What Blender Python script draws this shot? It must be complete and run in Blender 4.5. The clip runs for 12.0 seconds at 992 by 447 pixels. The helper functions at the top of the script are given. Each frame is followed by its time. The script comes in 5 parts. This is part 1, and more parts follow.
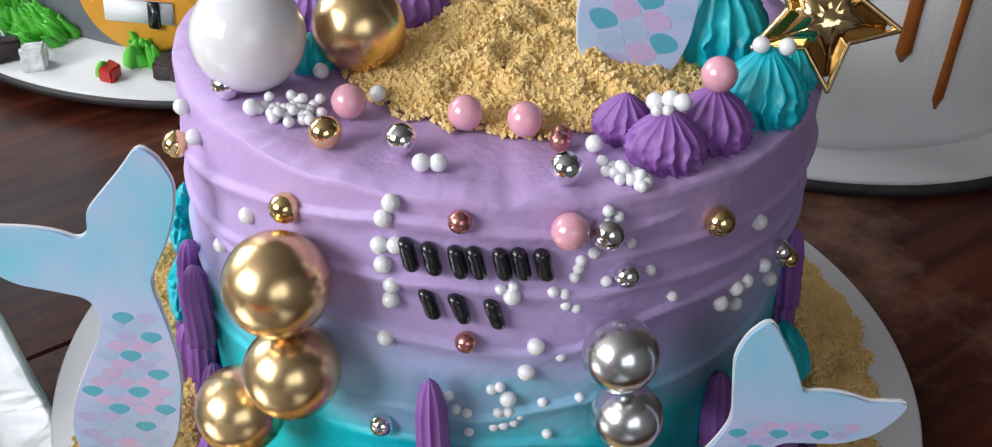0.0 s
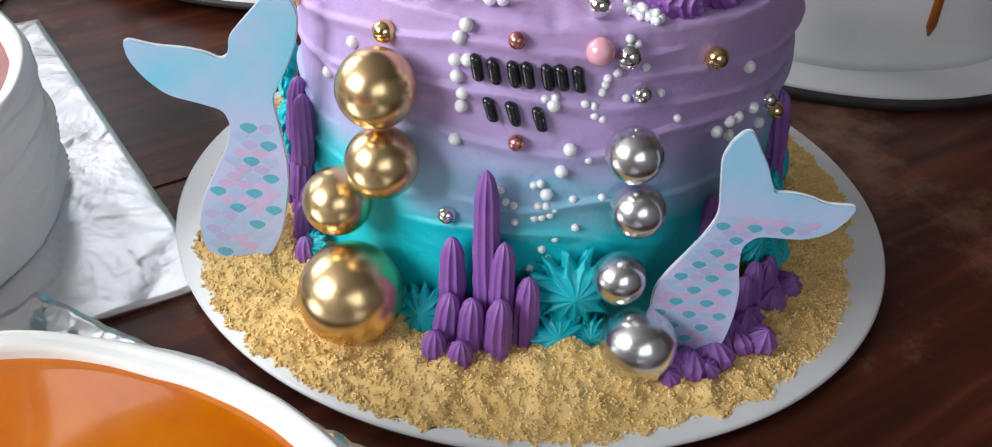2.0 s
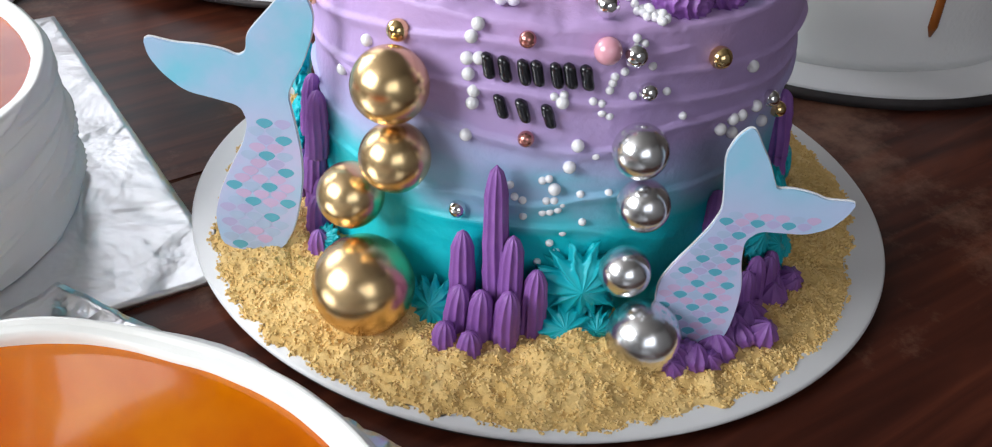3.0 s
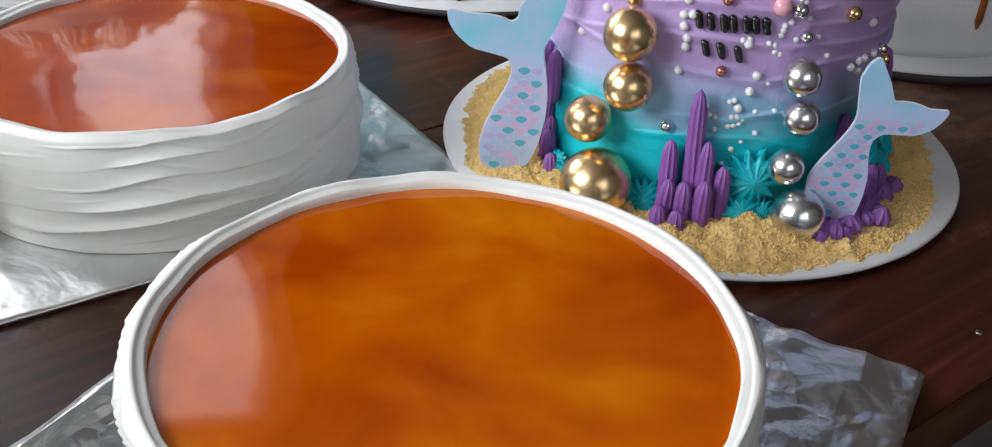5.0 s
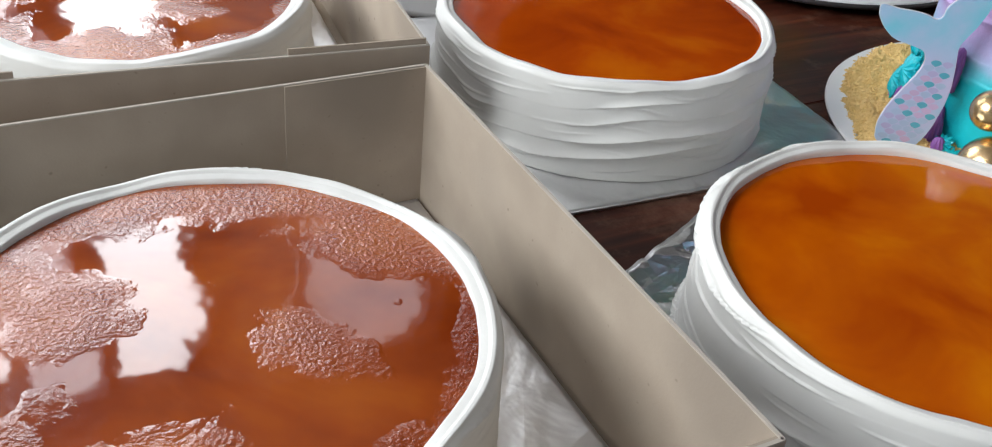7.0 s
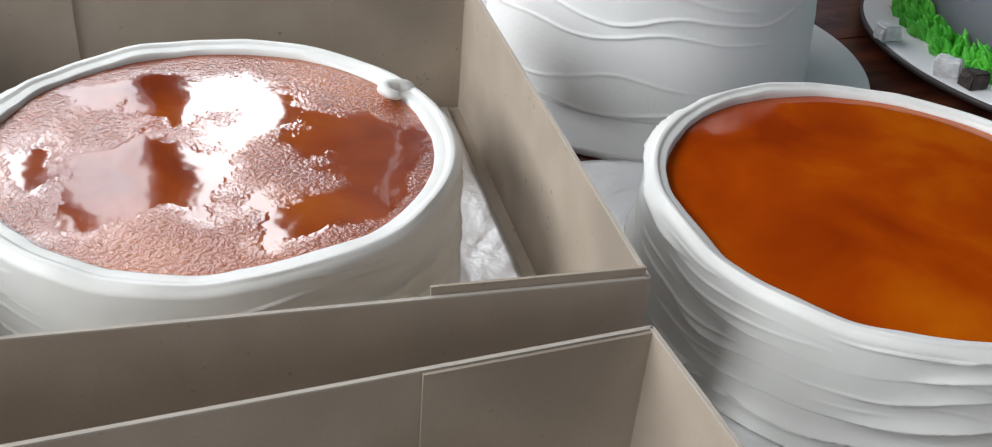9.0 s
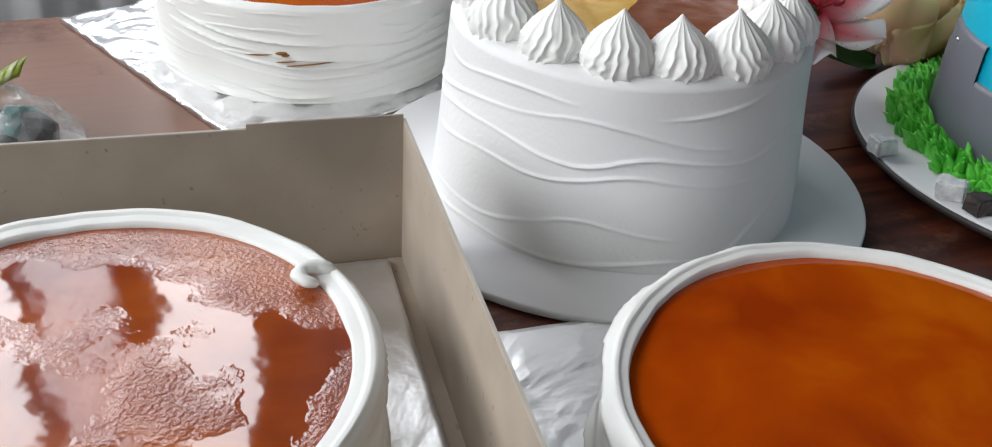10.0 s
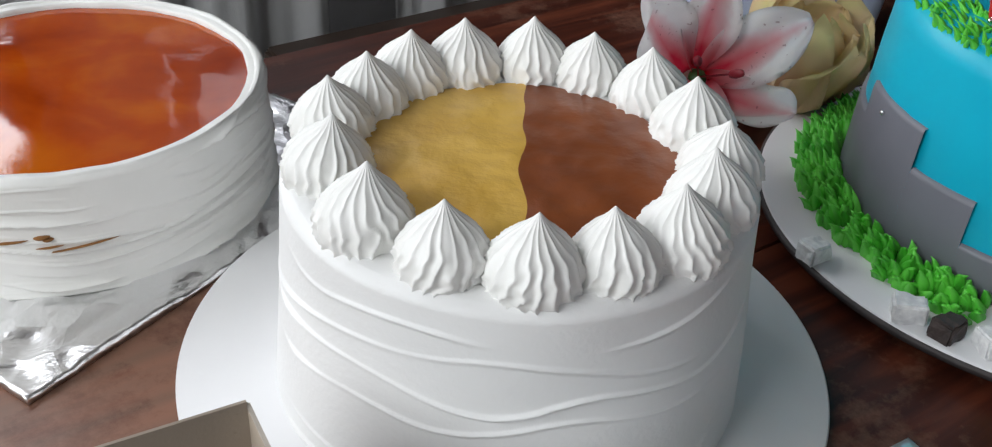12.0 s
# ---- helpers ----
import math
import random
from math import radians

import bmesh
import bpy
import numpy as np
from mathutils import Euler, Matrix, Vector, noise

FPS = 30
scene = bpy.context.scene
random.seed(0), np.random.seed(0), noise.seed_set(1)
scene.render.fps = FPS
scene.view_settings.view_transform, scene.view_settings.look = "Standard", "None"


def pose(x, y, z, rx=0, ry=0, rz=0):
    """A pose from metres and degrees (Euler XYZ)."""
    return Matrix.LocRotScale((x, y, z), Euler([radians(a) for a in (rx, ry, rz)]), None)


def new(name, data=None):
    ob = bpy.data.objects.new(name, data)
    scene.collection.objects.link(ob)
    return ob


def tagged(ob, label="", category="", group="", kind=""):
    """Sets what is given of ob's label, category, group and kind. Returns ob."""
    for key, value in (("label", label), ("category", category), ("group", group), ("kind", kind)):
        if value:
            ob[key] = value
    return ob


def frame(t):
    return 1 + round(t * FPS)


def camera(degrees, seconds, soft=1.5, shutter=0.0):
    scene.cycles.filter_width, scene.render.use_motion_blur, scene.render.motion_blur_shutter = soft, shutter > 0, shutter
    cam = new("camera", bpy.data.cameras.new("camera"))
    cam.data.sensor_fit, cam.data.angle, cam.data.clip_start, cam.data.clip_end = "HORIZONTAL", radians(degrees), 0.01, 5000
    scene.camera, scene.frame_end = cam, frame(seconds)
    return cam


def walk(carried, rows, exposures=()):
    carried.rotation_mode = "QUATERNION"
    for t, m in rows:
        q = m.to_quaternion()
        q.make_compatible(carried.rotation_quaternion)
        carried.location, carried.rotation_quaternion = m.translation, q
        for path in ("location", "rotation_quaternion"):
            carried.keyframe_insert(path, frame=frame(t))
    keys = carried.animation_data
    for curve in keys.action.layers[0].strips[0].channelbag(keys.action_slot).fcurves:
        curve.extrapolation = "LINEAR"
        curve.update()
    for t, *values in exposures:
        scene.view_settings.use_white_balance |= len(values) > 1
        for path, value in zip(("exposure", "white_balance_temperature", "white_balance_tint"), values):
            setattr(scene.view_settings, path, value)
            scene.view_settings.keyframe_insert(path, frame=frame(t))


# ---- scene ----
EXPO = [(0.0, 0.08), (1.0, 0.08), (2.0, 0.19), (2.7, 0.22), (4.5, 0.25), (5.0, -0.04), (5.5, -0.16), (7.0, -0.16), (9.0, -0.30), (10.5, -0.44), (12.0, -0.56)]
cam = camera(50.26, 12.0, soft=1.15)
walk(cam, [
    (0.0, pose(-0.0049, -0.2720, 0.2396, 55.65, -1.88, 0.00)),
    (0.5, pose(0.0107, -0.2856, 0.2322, 54.67, -1.91, 3.04)),
    (1.0, pose(0.0156, -0.3038, 0.2268, 53.98, -3.15, 4.14)),
    (1.5, pose(0.0056, -0.3302, 0.2332, 54.46, -3.32, 4.04)),
    (2.0, pose(-0.0061, -0.3592, 0.2419, 54.87, -3.02, 3.18)),
    (2.5, pose(-0.0030, -0.3527, 0.2414, 54.73, -3.26, 3.67)),
    (4.5, pose(-0.0610, -0.4953, 0.2699, 56.70, -2.70, 2.71)),
    (5.0, pose(-0.0880, -0.5308, 0.2680, 58.18, -2.47, 3.53)),
    (5.5, pose(-0.1251, -0.5645, 0.2791, 58.20, -2.38, 5.22)),
    (5.8, pose(-0.1428, -0.5821, 0.2819, 58.37, -2.42, 6.59)),
    (6.0, pose(-0.1501, -0.5971, 0.2858, 58.30, -2.71, 7.74)),
    (6.5, pose(-0.1800, -0.6186, 0.2906, 57.56, -3.31, 10.22)),
    (6.8, pose(-0.2113, -0.6329, 0.2998, 56.03, -4.46, 11.70)),
    (7.2, pose(-0.2451, -0.6408, 0.2925, 55.86, -4.55, 14.58)),
    (8.8, pose(-0.3161, -0.4711, 0.2658, 57.47, -4.71, 19.80)),
    (9.0, pose(-0.3217, -0.4437, 0.2666, 56.61, -4.19, 19.88)),
    (9.5, pose(-0.3203, -0.3952, 0.2772, 57.07, -4.31, 20.66)),
    (10.0, pose(-0.3321, -0.3522, 0.2844, 58.43, -3.33, 19.02)),
    (10.5, pose(-0.3702, -0.3049, 0.2813, 58.03, -3.95, 15.28)),
    (11.0, pose(-0.3967, -0.2595, 0.2841, 57.72, -3.96, 12.17)),
    (11.5, pose(-0.4118, -0.2187, 0.2972, 56.95, -3.41, 9.02)),
    (12.0, pose(-0.4097, -0.1876, 0.3117, 55.20, -2.81, 5.73)),
], exposures=EXPO)

# ---- world and light ----
world = bpy.data.worlds.new("sky")
scene.world = world
world.use_nodes = True
_nt = world.node_tree
_sky = _nt.nodes.new("ShaderNodeTexSky")
_sky.sky_type = "NISHITA"
_sky.sun_disc = False
_sky.sun_elevation = radians(48)
_sky.sun_rotation = radians(150)
_nt.links.new(_sky.outputs[0], _nt.nodes["Background"].inputs[0])
_nt.nodes["Background"].inputs[1].default_value = 0.12

# the table and the room lie turned by 40 degrees
TURN = 40.0
UX, UY = math.cos(radians(TURN)), math.sin(radians(TURN))


def room(u, n, z=0.0):
    """Room coordinates: u along the table, n across it."""
    return Vector((u * UX - n * UY, u * UY + n * UX, z))


def room_pose(u, n, z, rx=0, ry=0, rz=0):
    return Matrix.Translation(room(u, n, z)) @ pose(0, 0, 0, 0, 0, TURN) @ pose(0, 0, 0, rx, ry, rz)


def window_lamp(name, m, w, h, watts, color):
    lamp = bpy.data.lights.new(name, "AREA")
    lamp.shape, lamp.size, lamp.size_y, lamp.energy, lamp.color = "RECTANGLE", w, h, watts, color
    ob = new(name, lamp)
    ob.matrix_world = m
    return ob


NB, NF, UL, UR = 1.55, -1.9, -1.9, 1.7   # back, front, left and right walls
Z0, Z1 = -0.75, 1.75                     # floor and ceiling
WIN_BACK = (-1.35, -0.20, 0.42, 1.62)       # u0, u1, z0, z1 of the window behind the table
WIN_SIDE = (0.0, 0.37, 0.50, 1.62)          # a narrower window beside it
# unseen front opening, added for weak fill light on the cake fronts
FILL_FRONT = (-1.75, -0.25, 0.4, 1.5)
WIN_LEFT = (-0.35, 1.0, 0.45, 1.62)         # n0, n1, z0, z1
window_lamp("window_light", room_pose((WIN_BACK[0] + WIN_BACK[1]) / 2, NB + 0.02, (WIN_BACK[2] + WIN_BACK[3]) / 2, -90), WIN_BACK[1] - WIN_BACK[0], WIN_BACK[3] - WIN_BACK[2], 46, (0.93, 0.97, 1.0))
window_lamp("window_light", room_pose((WIN_SIDE[0] + WIN_SIDE[1]) / 2, NB + 0.02, (WIN_SIDE[2] + WIN_SIDE[3]) / 2, -90), WIN_SIDE[1] - WIN_SIDE[0], WIN_SIDE[3] - WIN_SIDE[2], 5.5, (0.93, 0.97, 1.0))
# fill lamp in the added front opening
window_lamp("window_light", room_pose((FILL_FRONT[0] + FILL_FRONT[1]) / 2, NF - 0.02, (FILL_FRONT[2] + FILL_FRONT[3]) / 2, 90), FILL_FRONT[1] - FILL_FRONT[0], FILL_FRONT[3] - FILL_FRONT[2], 6.5, (1.0, 0.99, 0.97))
window_lamp("window_light", room_pose(UL - 0.02, (WIN_LEFT[0] + WIN_LEFT[1]) / 2, (WIN_LEFT[2] + WIN_LEFT[3]) / 2, 90, 0, -90), WIN_LEFT[1] - WIN_LEFT[0], WIN_LEFT[3] - WIN_LEFT[2], 64, (0.95, 0.98, 1.0))


# ---- materials ----
def mat(name, color, rough=0.5, metal=0.0, color2=None, scale=40.0, bump=0.0, bump_scale=200.0, bump_dist=0.001, coat=0.0, spec=0.5, vary=0.0, detail=4.0, sheen=0.0, sss=0.0):
    m = bpy.data.materials.new(name)
    m.use_nodes = True
    nt = m.node_tree
    b = nt.nodes["Principled BSDF"]
    b.inputs["Roughness"].default_value = rough
    b.inputs["Metallic"].default_value = metal
    b.inputs["Coat Weight"].default_value = coat
    b.inputs["Coat Roughness"].default_value = 0.05
    b.inputs["Specular IOR Level"].default_value = spec
    b.inputs["Sheen Weight"].default_value = sheen
    if sss:
        b.inputs["Subsurface Weight"].default_value = sss
        b.inputs["Subsurface Radius"].default_value = (0.006, 0.005, 0.004)
        b.inputs["Subsurface Scale"].default_value = 1.0
    tc = nt.nodes.new("ShaderNodeTexCoord")
    c2 = color2 or tuple(c * 0.88 for c in color)
    n = nt.nodes.new("ShaderNodeTexNoise")
    n.inputs["Scale"].default_value = scale
    n.inputs["Detail"].default_value = detail
    nt.links.new(tc.outputs["Object"], n.inputs["Vector"])
    r = nt.nodes.new("ShaderNodeValToRGB")
    r.color_ramp.elements[0].position, r.color_ramp.elements[1].position = 0.35, 0.65
    r.color_ramp.elements[0].color, r.color_ramp.elements[1].color = (*c2, 1), (*color, 1)
    nt.links.new(n.outputs["Fac"], r.inputs["Fac"])
    out = r.outputs["Color"]
    if vary:
        oi = nt.nodes.new("ShaderNodeObjectInfo")
        hs = nt.nodes.new("ShaderNodeHueSaturation")
        mr = nt.nodes.new("ShaderNodeMapRange")
        mr.inputs["To Min"].default_value, mr.inputs["To Max"].default_value = 1 - vary, 1 + vary
        nt.links.new(oi.outputs["Random"], mr.inputs["Value"])
        nt.links.new(mr.outputs["Result"], hs.inputs["Value"])
        nt.links.new(out, hs.inputs["Color"])
        out = hs.outputs["Color"]
    nt.links.new(out, b.inputs["Base Color"])
    if bump:
        n2 = nt.nodes.new("ShaderNodeTexNoise")
        n2.inputs["Scale"].default_value = bump_scale
        n2.inputs["Detail"].default_value = 5.0
        nt.links.new(tc.outputs["Object"], n2.inputs["Vector"])
        bp = nt.nodes.new("ShaderNodeBump")
        bp.inputs["Strength"].default_value = bump
        bp.inputs["Distance"].default_value = bump_dist
        nt.links.new(n2.outputs["Fac"], bp.inputs["Height"])
        nt.links.new(bp.outputs["Normal"], b.inputs["Normal"])
    return m


def speckle(m, color, scale, lo, hi):
    """Scatter small dark flecks over a material's base colour."""
    nt = m.node_tree
    b = nt.nodes["Principled BSDF"]
    src = b.inputs["Base Color"].links[0].from_socket
    tc = nt.nodes.new("ShaderNodeTexCoord")
    n = nt.nodes.new("ShaderNodeTexNoise")
    n.inputs["Scale"].default_value, n.inputs["Detail"].default_value = scale, 1.0
    nt.links.new(tc.outputs["Object"], n.inputs["Vector"])
    mr = nt.nodes.new("ShaderNodeMapRange")
    mr.inputs["From Min"].default_value, mr.inputs["From Max"].default_value = lo, hi
    nt.links.new(n.outputs["Fac"], mr.inputs["Value"])
    mx = nt.nodes.new("ShaderNodeMix")
    mx.data_type = "RGBA"
    mx.inputs[7].default_value = (*color, 1)
    nt.links.new(mr.outputs["Result"], mx.inputs[0])
    nt.links.new(src, mx.inputs[6])
    nt.links.new(mx.outputs[2], b.inputs["Base Color"])
    return m


def bsdf(m):
    return m.node_tree.nodes["Principled BSDF"]


CREAM = mat("white_cream", (0.83, 0.83, 0.80), 0.45, color2=(0.77, 0.77, 0.735), scale=18, bump=0.25, bump_scale=160, bump_dist=0.0006)
CREAM_SMOOTH = mat("smooth_white_cream", (0.83, 0.83, 0.82), 0.55, color2=(0.785, 0.785, 0.775), scale=14, bump=0.5, bump_scale=420, bump_dist=0.0005)
KISS = mat("piped_cream", (0.85, 0.845, 0.82), 0.42, color2=(0.8, 0.8, 0.77), scale=60, bump=0.2, bump_scale=500, bump_dist=0.0003)
BOARD = mat("white_card", (0.80, 0.80, 0.80), 0.4, color2=(0.74, 0.74, 0.75), scale=9, bump=0.1, bump_scale=300, bump_dist=0.0003)
BOARD_DARK = mat("dark_board_ring", (0.03, 0.025, 0.025), 0.6, color2=(0.05, 0.04, 0.04))
CARD = mat("grey_cardboard", (0.42, 0.352, 0.280), 0.8, color2=(0.37, 0.305, 0.24), scale=30, bump=0.25, bump_scale=900, bump_dist=0.0003)
speckle(CARD, (0.26, 0.21, 0.165), 240, 0.72, 0.80)
speckle(CARD, (0.30, 0.25, 0.20), 14, 0.56, 0.75)
CARD_EDGE = mat("cut_cardboard_edge", (0.5, 0.45, 0.39), 0.9, bump=0.3, bump_scale=1200, bump_dist=0.0003)
PURPLE = mat("purple_piped_cream", (0.27, 0.11, 0.39), 0.5, color2=(0.23, 0.085, 0.33), scale=90, bump=0.2, bump_scale=500, bump_dist=0.0003)
TEAL = mat("turquoise_piped_cream", (0.0, 0.46, 0.53), 0.42, color2=(0.0, 0.39, 0.47), scale=90, bump=0.2, bump_scale=500, bump_dist=0.0003)
SAND = mat("biscuit_crumb", (0.80, 0.57, 0.24), 0.9, color2=(0.70, 0.46, 0.16), scale=90, bump=0.6, bump_scale=600, bump_dist=0.0006)
CRUMB = mat("loose_crumb", (0.84, 0.62, 0.28), 0.9, color2=(0.75, 0.51, 0.19), scale=220, bump=0.6, bump_scale=1500, bump_dist=0.0006)
GOLD = mat("satin_gold", (0.80, 0.57, 0.29), 0.27, 1.0, color2=(0.74, 0.52, 0.28), scale=60, bump=0.06, bump_scale=300, bump_dist=0.0003)
GOLD_BRIGHT = mat("polished_gold", (0.90, 0.66, 0.32), 0.12, 1.0, color2=(0.85, 0.60, 0.28), scale=60, bump=0.15, bump_scale=250, bump_dist=0.0005)
SILVER = mat("satin_silver", (0.88, 0.89, 0.90), 0.24, 1.0, color2=(0.76, 0.76, 0.77), scale=60, bump=0.04, bump_scale=300, bump_dist=0.0003)
SILVER_BRIGHT = mat("polished_silver", (0.85, 0.85, 0.85), 0.08, 1.0, scale=60, bump=0.3, bump_scale=350, bump_dist=0.0006)
ROSE = mat("rose_gold", (0.62, 0.27, 0.24), 0.25, 0.9, bump=0.3, bump_scale=500, bump_dist=0.0004)
PEARL = mat("white_pearl", (0.80, 0.79, 0.80), 0.18, 0.0, color2=(0.74, 0.74, 0.77), scale=50, coat=0.6)
PINK = mat("pink_pearl", (0.78, 0.38, 0.46), 0.2, 0.0, color2=(0.73, 0.34, 0.42), scale=50, coat=0.6)
BLACK = mat("black_icing", (0.012, 0.012, 0.016), 0.25, coat=0.4, bump=0.3, bump_scale=300, bump_dist=0.0006)
GRASS = mat("green_piped_cream", (0.15, 0.66, 0.07), 0.45, color2=(0.08, 0.50, 0.04), scale=60, bump=0.2, bump_scale=500, bump_dist=0.0003)
SKYBLUE = mat("bright_blue_fondant", (0.0, 0.42, 0.58), 0.38, color2=(0.0, 0.39, 0.55), scale=12, bump=0.15, bump_scale=120, bump_dist=0.0005)
GREY = mat("grey_fondant", (0.175, 0.178, 0.205), 0.42, color2=(0.15, 0.153, 0.18), scale=18, bump=0.3, bump_scale=90, bump_dist=0.0008)
ROCK = mat("white_speckled_rock", (0.85, 0.85, 0.84), 0.85, color2=(0.66, 0.66, 0.66), scale=260, bump=0.5, bump_scale=500, bump_dist=0.0008)
DARKROCK = mat("dark_brown_rock", (0.07, 0.05, 0.045), 0.7, color2=(0.03, 0.022, 0.02), scale=120, bump=0.8, bump_scale=300, bump_dist=0.002)
RED = mat("red_icing", (0.5, 0.02, 0.02), 0.4, bump=0.2)
CARAMEL = mat("caramel_drip", (0.34, 0.10, 0.018), 0.2, color2=(0.27, 0.075, 0.012), scale=40, coat=0.3)
CUSTARD = mat("yellow_custard", (0.70, 0.44, 0.09), 0.4, color2=(0.60, 0.35, 0.055), scale=45, bump=0.5, bump_scale=70, bump_dist=0.0025, coat=0.2)
CHOCO = mat("brown_chocolate", (0.25, 0.070, 0.020), 0.36, color2=(0.18, 0.046, 0.013), scale=40, bump=0.5, bump_scale=60, bump_dist=0.0025, coat=0.1)
SPONGE = mat("brown_sponge", (0.25, 0.11, 0.03), 0.9, bump=0.8, bump_scale=600, bump_dist=0.001)
YELLOW = mat("orange_fondant", (0.75, 0.34, 0.03), 0.5)


def silk(name, color, color2, scale):
    """Thin cloth petal that lets some light through."""
    m = mat(name, color, 0.6, color2=color2, scale=scale)
    nt, b = m.node_tree, m.node_tree.nodes["Principled BSDF"]
    tr = nt.nodes.new("ShaderNodeBsdfTranslucent")
    mix = nt.nodes.new("ShaderNodeMixShader")
    mix.inputs[0].default_value = 0.6
    src = b.inputs["Base Color"].links[0].from_socket
    nt.links.new(src, tr.inputs["Color"])
    nt.links.new(b.outputs[0], mix.inputs[1])
    nt.links.new(tr.outputs[0], mix.inputs[2])
    nt.links.new(mix.outputs[0], nt.nodes["Material Output"].inputs[0])
    return m


def lily_mat():
    """White petal flushed pink from the throat, with small dark red freckles near it."""
    m = silk("pink_throated_petal", (0.93, 0.91, 0.90), (0.88, 0.85, 0.86), 30)
    nt, b = m.node_tree, m.node_tree.nodes["Principled BSDF"]
    src = b.inputs["Base Color"].links[0].from_socket
    targets = [l.to_socket for l in nt.links if l.from_socket == src]
    tc = nt.nodes.new("ShaderNodeTexCoord")
    sep = nt.nodes.new("ShaderNodeSeparateXYZ")
    nt.links.new(tc.outputs["Object"], sep.inputs[0])
    ab = nt.nodes.new("ShaderNodeMath")
    ab.operation = "ABSOLUTE"
    nt.links.new(sep.outputs["X"], ab.inputs[0])
    n = nt.nodes.new("ShaderNodeTexNoise")
    n.inputs["Scale"].default_value = 90
    nt.links.new(tc.outputs["Object"], n.inputs["Vector"])
    d = nt.nodes.new("ShaderNodeMath")
    d.operation = "MULTIPLY_ADD"
    d.inputs[1].default_value = 3.2
    nt.links.new(ab.outputs[0], d.inputs[0])
    nt.links.new(sep.outputs["Y"], d.inputs[2])
    d2 = nt.nodes.new("ShaderNodeMath")
    d2.operation = "MULTIPLY_ADD"
    d2.inputs[1].default_value = 0.022
    nt.links.new(n.outputs["Fac"], d2.inputs[0])
    nt.links.new(d.outputs[0], d2.inputs[2])
    mr = nt.nodes.new("ShaderNodeMapRange")
    mr.inputs["From Min"].default_value, mr.inputs["From Max"].default_value = 0.085, 0.022
    nt.links.new(d2.outputs[0], mr.inputs["Value"])
    mx = nt.nodes.new("ShaderNodeMix")
    mx.data_type = "RGBA"
    mx.inputs[7].default_value = (0.78, 0.045, 0.10, 1)
    nt.links.new(mr.outputs["Result"], mx.inputs[0])
    nt.links.new(src, mx.inputs[6])
    for t in targets:
        nt.links.new(mx.outputs[2], t)
    return speckle(m, (0.20, 0.01, 0.03), 300, 0.71, 0.74)


PETAL = lily_mat()
PETAL_CREAM = silk("cream_silk_petal", (0.95, 0.90, 0.58), (0.95, 0.74, 0.64), 16)
STAMEN = mat("dark_red_stamen", (0.22, 0.01, 0.02), 0.5)
LEAF = mat("dark_green_leaf", (0.03, 0.09, 0.02), 0.5)
CURTAIN = mat("white_curtain", (0.78, 0.78, 0.77), 0.8, color2=(0.72, 0.72, 0.72), scale=6, bump=0.2, bump_scale=500)


def sheer_mat():
    """Thin gauzy curtain: part open weave, part cloth that glows against the light."""
    m = mat("sheer_curtain", (0.60, 0.57, 0.60), 0.8, color2=(0.54, 0.51, 0.54), scale=8)
    nt, b = m.node_tree, m.node_tree.nodes["Principled BSDF"]
    tr = nt.nodes.new("ShaderNodeBsdfTranslucent")
    tr.inputs["Color"].default_value = (0.64, 0.60, 0.65, 1)
    tp = nt.nodes.new("ShaderNodeBsdfTransparent")
    m1, m2 = nt.nodes.new("ShaderNodeMixShader"), nt.nodes.new("ShaderNodeMixShader")
    m1.inputs[0].default_value, m2.inputs[0].default_value = 0.7, 0.4
    nt.links.new(b.outputs[0], m1.inputs[1])
    nt.links.new(tr.outputs[0], m1.inputs[2])
    nt.links.new(m1.outputs[0], m2.inputs[1])
    nt.links.new(tp.outputs[0], m2.inputs[2])
    nt.links.new(m2.outputs[0], nt.nodes["Material Output"].inputs[0])
    return m


SHEER = sheer_mat()
# walls and ceiling are kept dark to lower the bounce light
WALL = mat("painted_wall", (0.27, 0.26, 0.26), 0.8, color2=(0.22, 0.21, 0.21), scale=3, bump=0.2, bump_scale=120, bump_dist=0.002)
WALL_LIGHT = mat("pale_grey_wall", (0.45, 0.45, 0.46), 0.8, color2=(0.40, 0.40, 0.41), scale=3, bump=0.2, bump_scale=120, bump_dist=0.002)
WALL_DARK = mat("dark_unseen_wall", (0.075, 0.055, 0.048), 0.6, color2=(0.055, 0.04, 0.035), scale=5, bump=0.2, bump_scale=120, bump_dist=0.002)
CEIL = mat("dim_ceiling", (0.25, 0.235, 0.225), 0.9, color2=(0.21, 0.20, 0.19), scale=3)
FLOOR = mat("grey_floor", (0.21, 0.20, 0.19), 0.5, color2=(0.16, 0.15, 0.145), scale=5, bump=0.2, bump_scale=60)
FRAME = mat("dark_window_frame", (0.06, 0.04, 0.03), 0.4, color2=(0.045, 0.03, 0.022), scale=30)
BLUEWHITE = mat("pale_blue_plastic", (0.42, 0.47, 0.60), 0.4, color2=(0.38, 0.43, 0.56), scale=5)
STICK = mat("wooden_stick", (0.55, 0.4, 0.22), 0.7)
NAIL = mat("nail_head", (0.35, 0.33, 0.32), 0.3, 1.0)


def link(nt, a, b):
    nt.links.new(a, b)


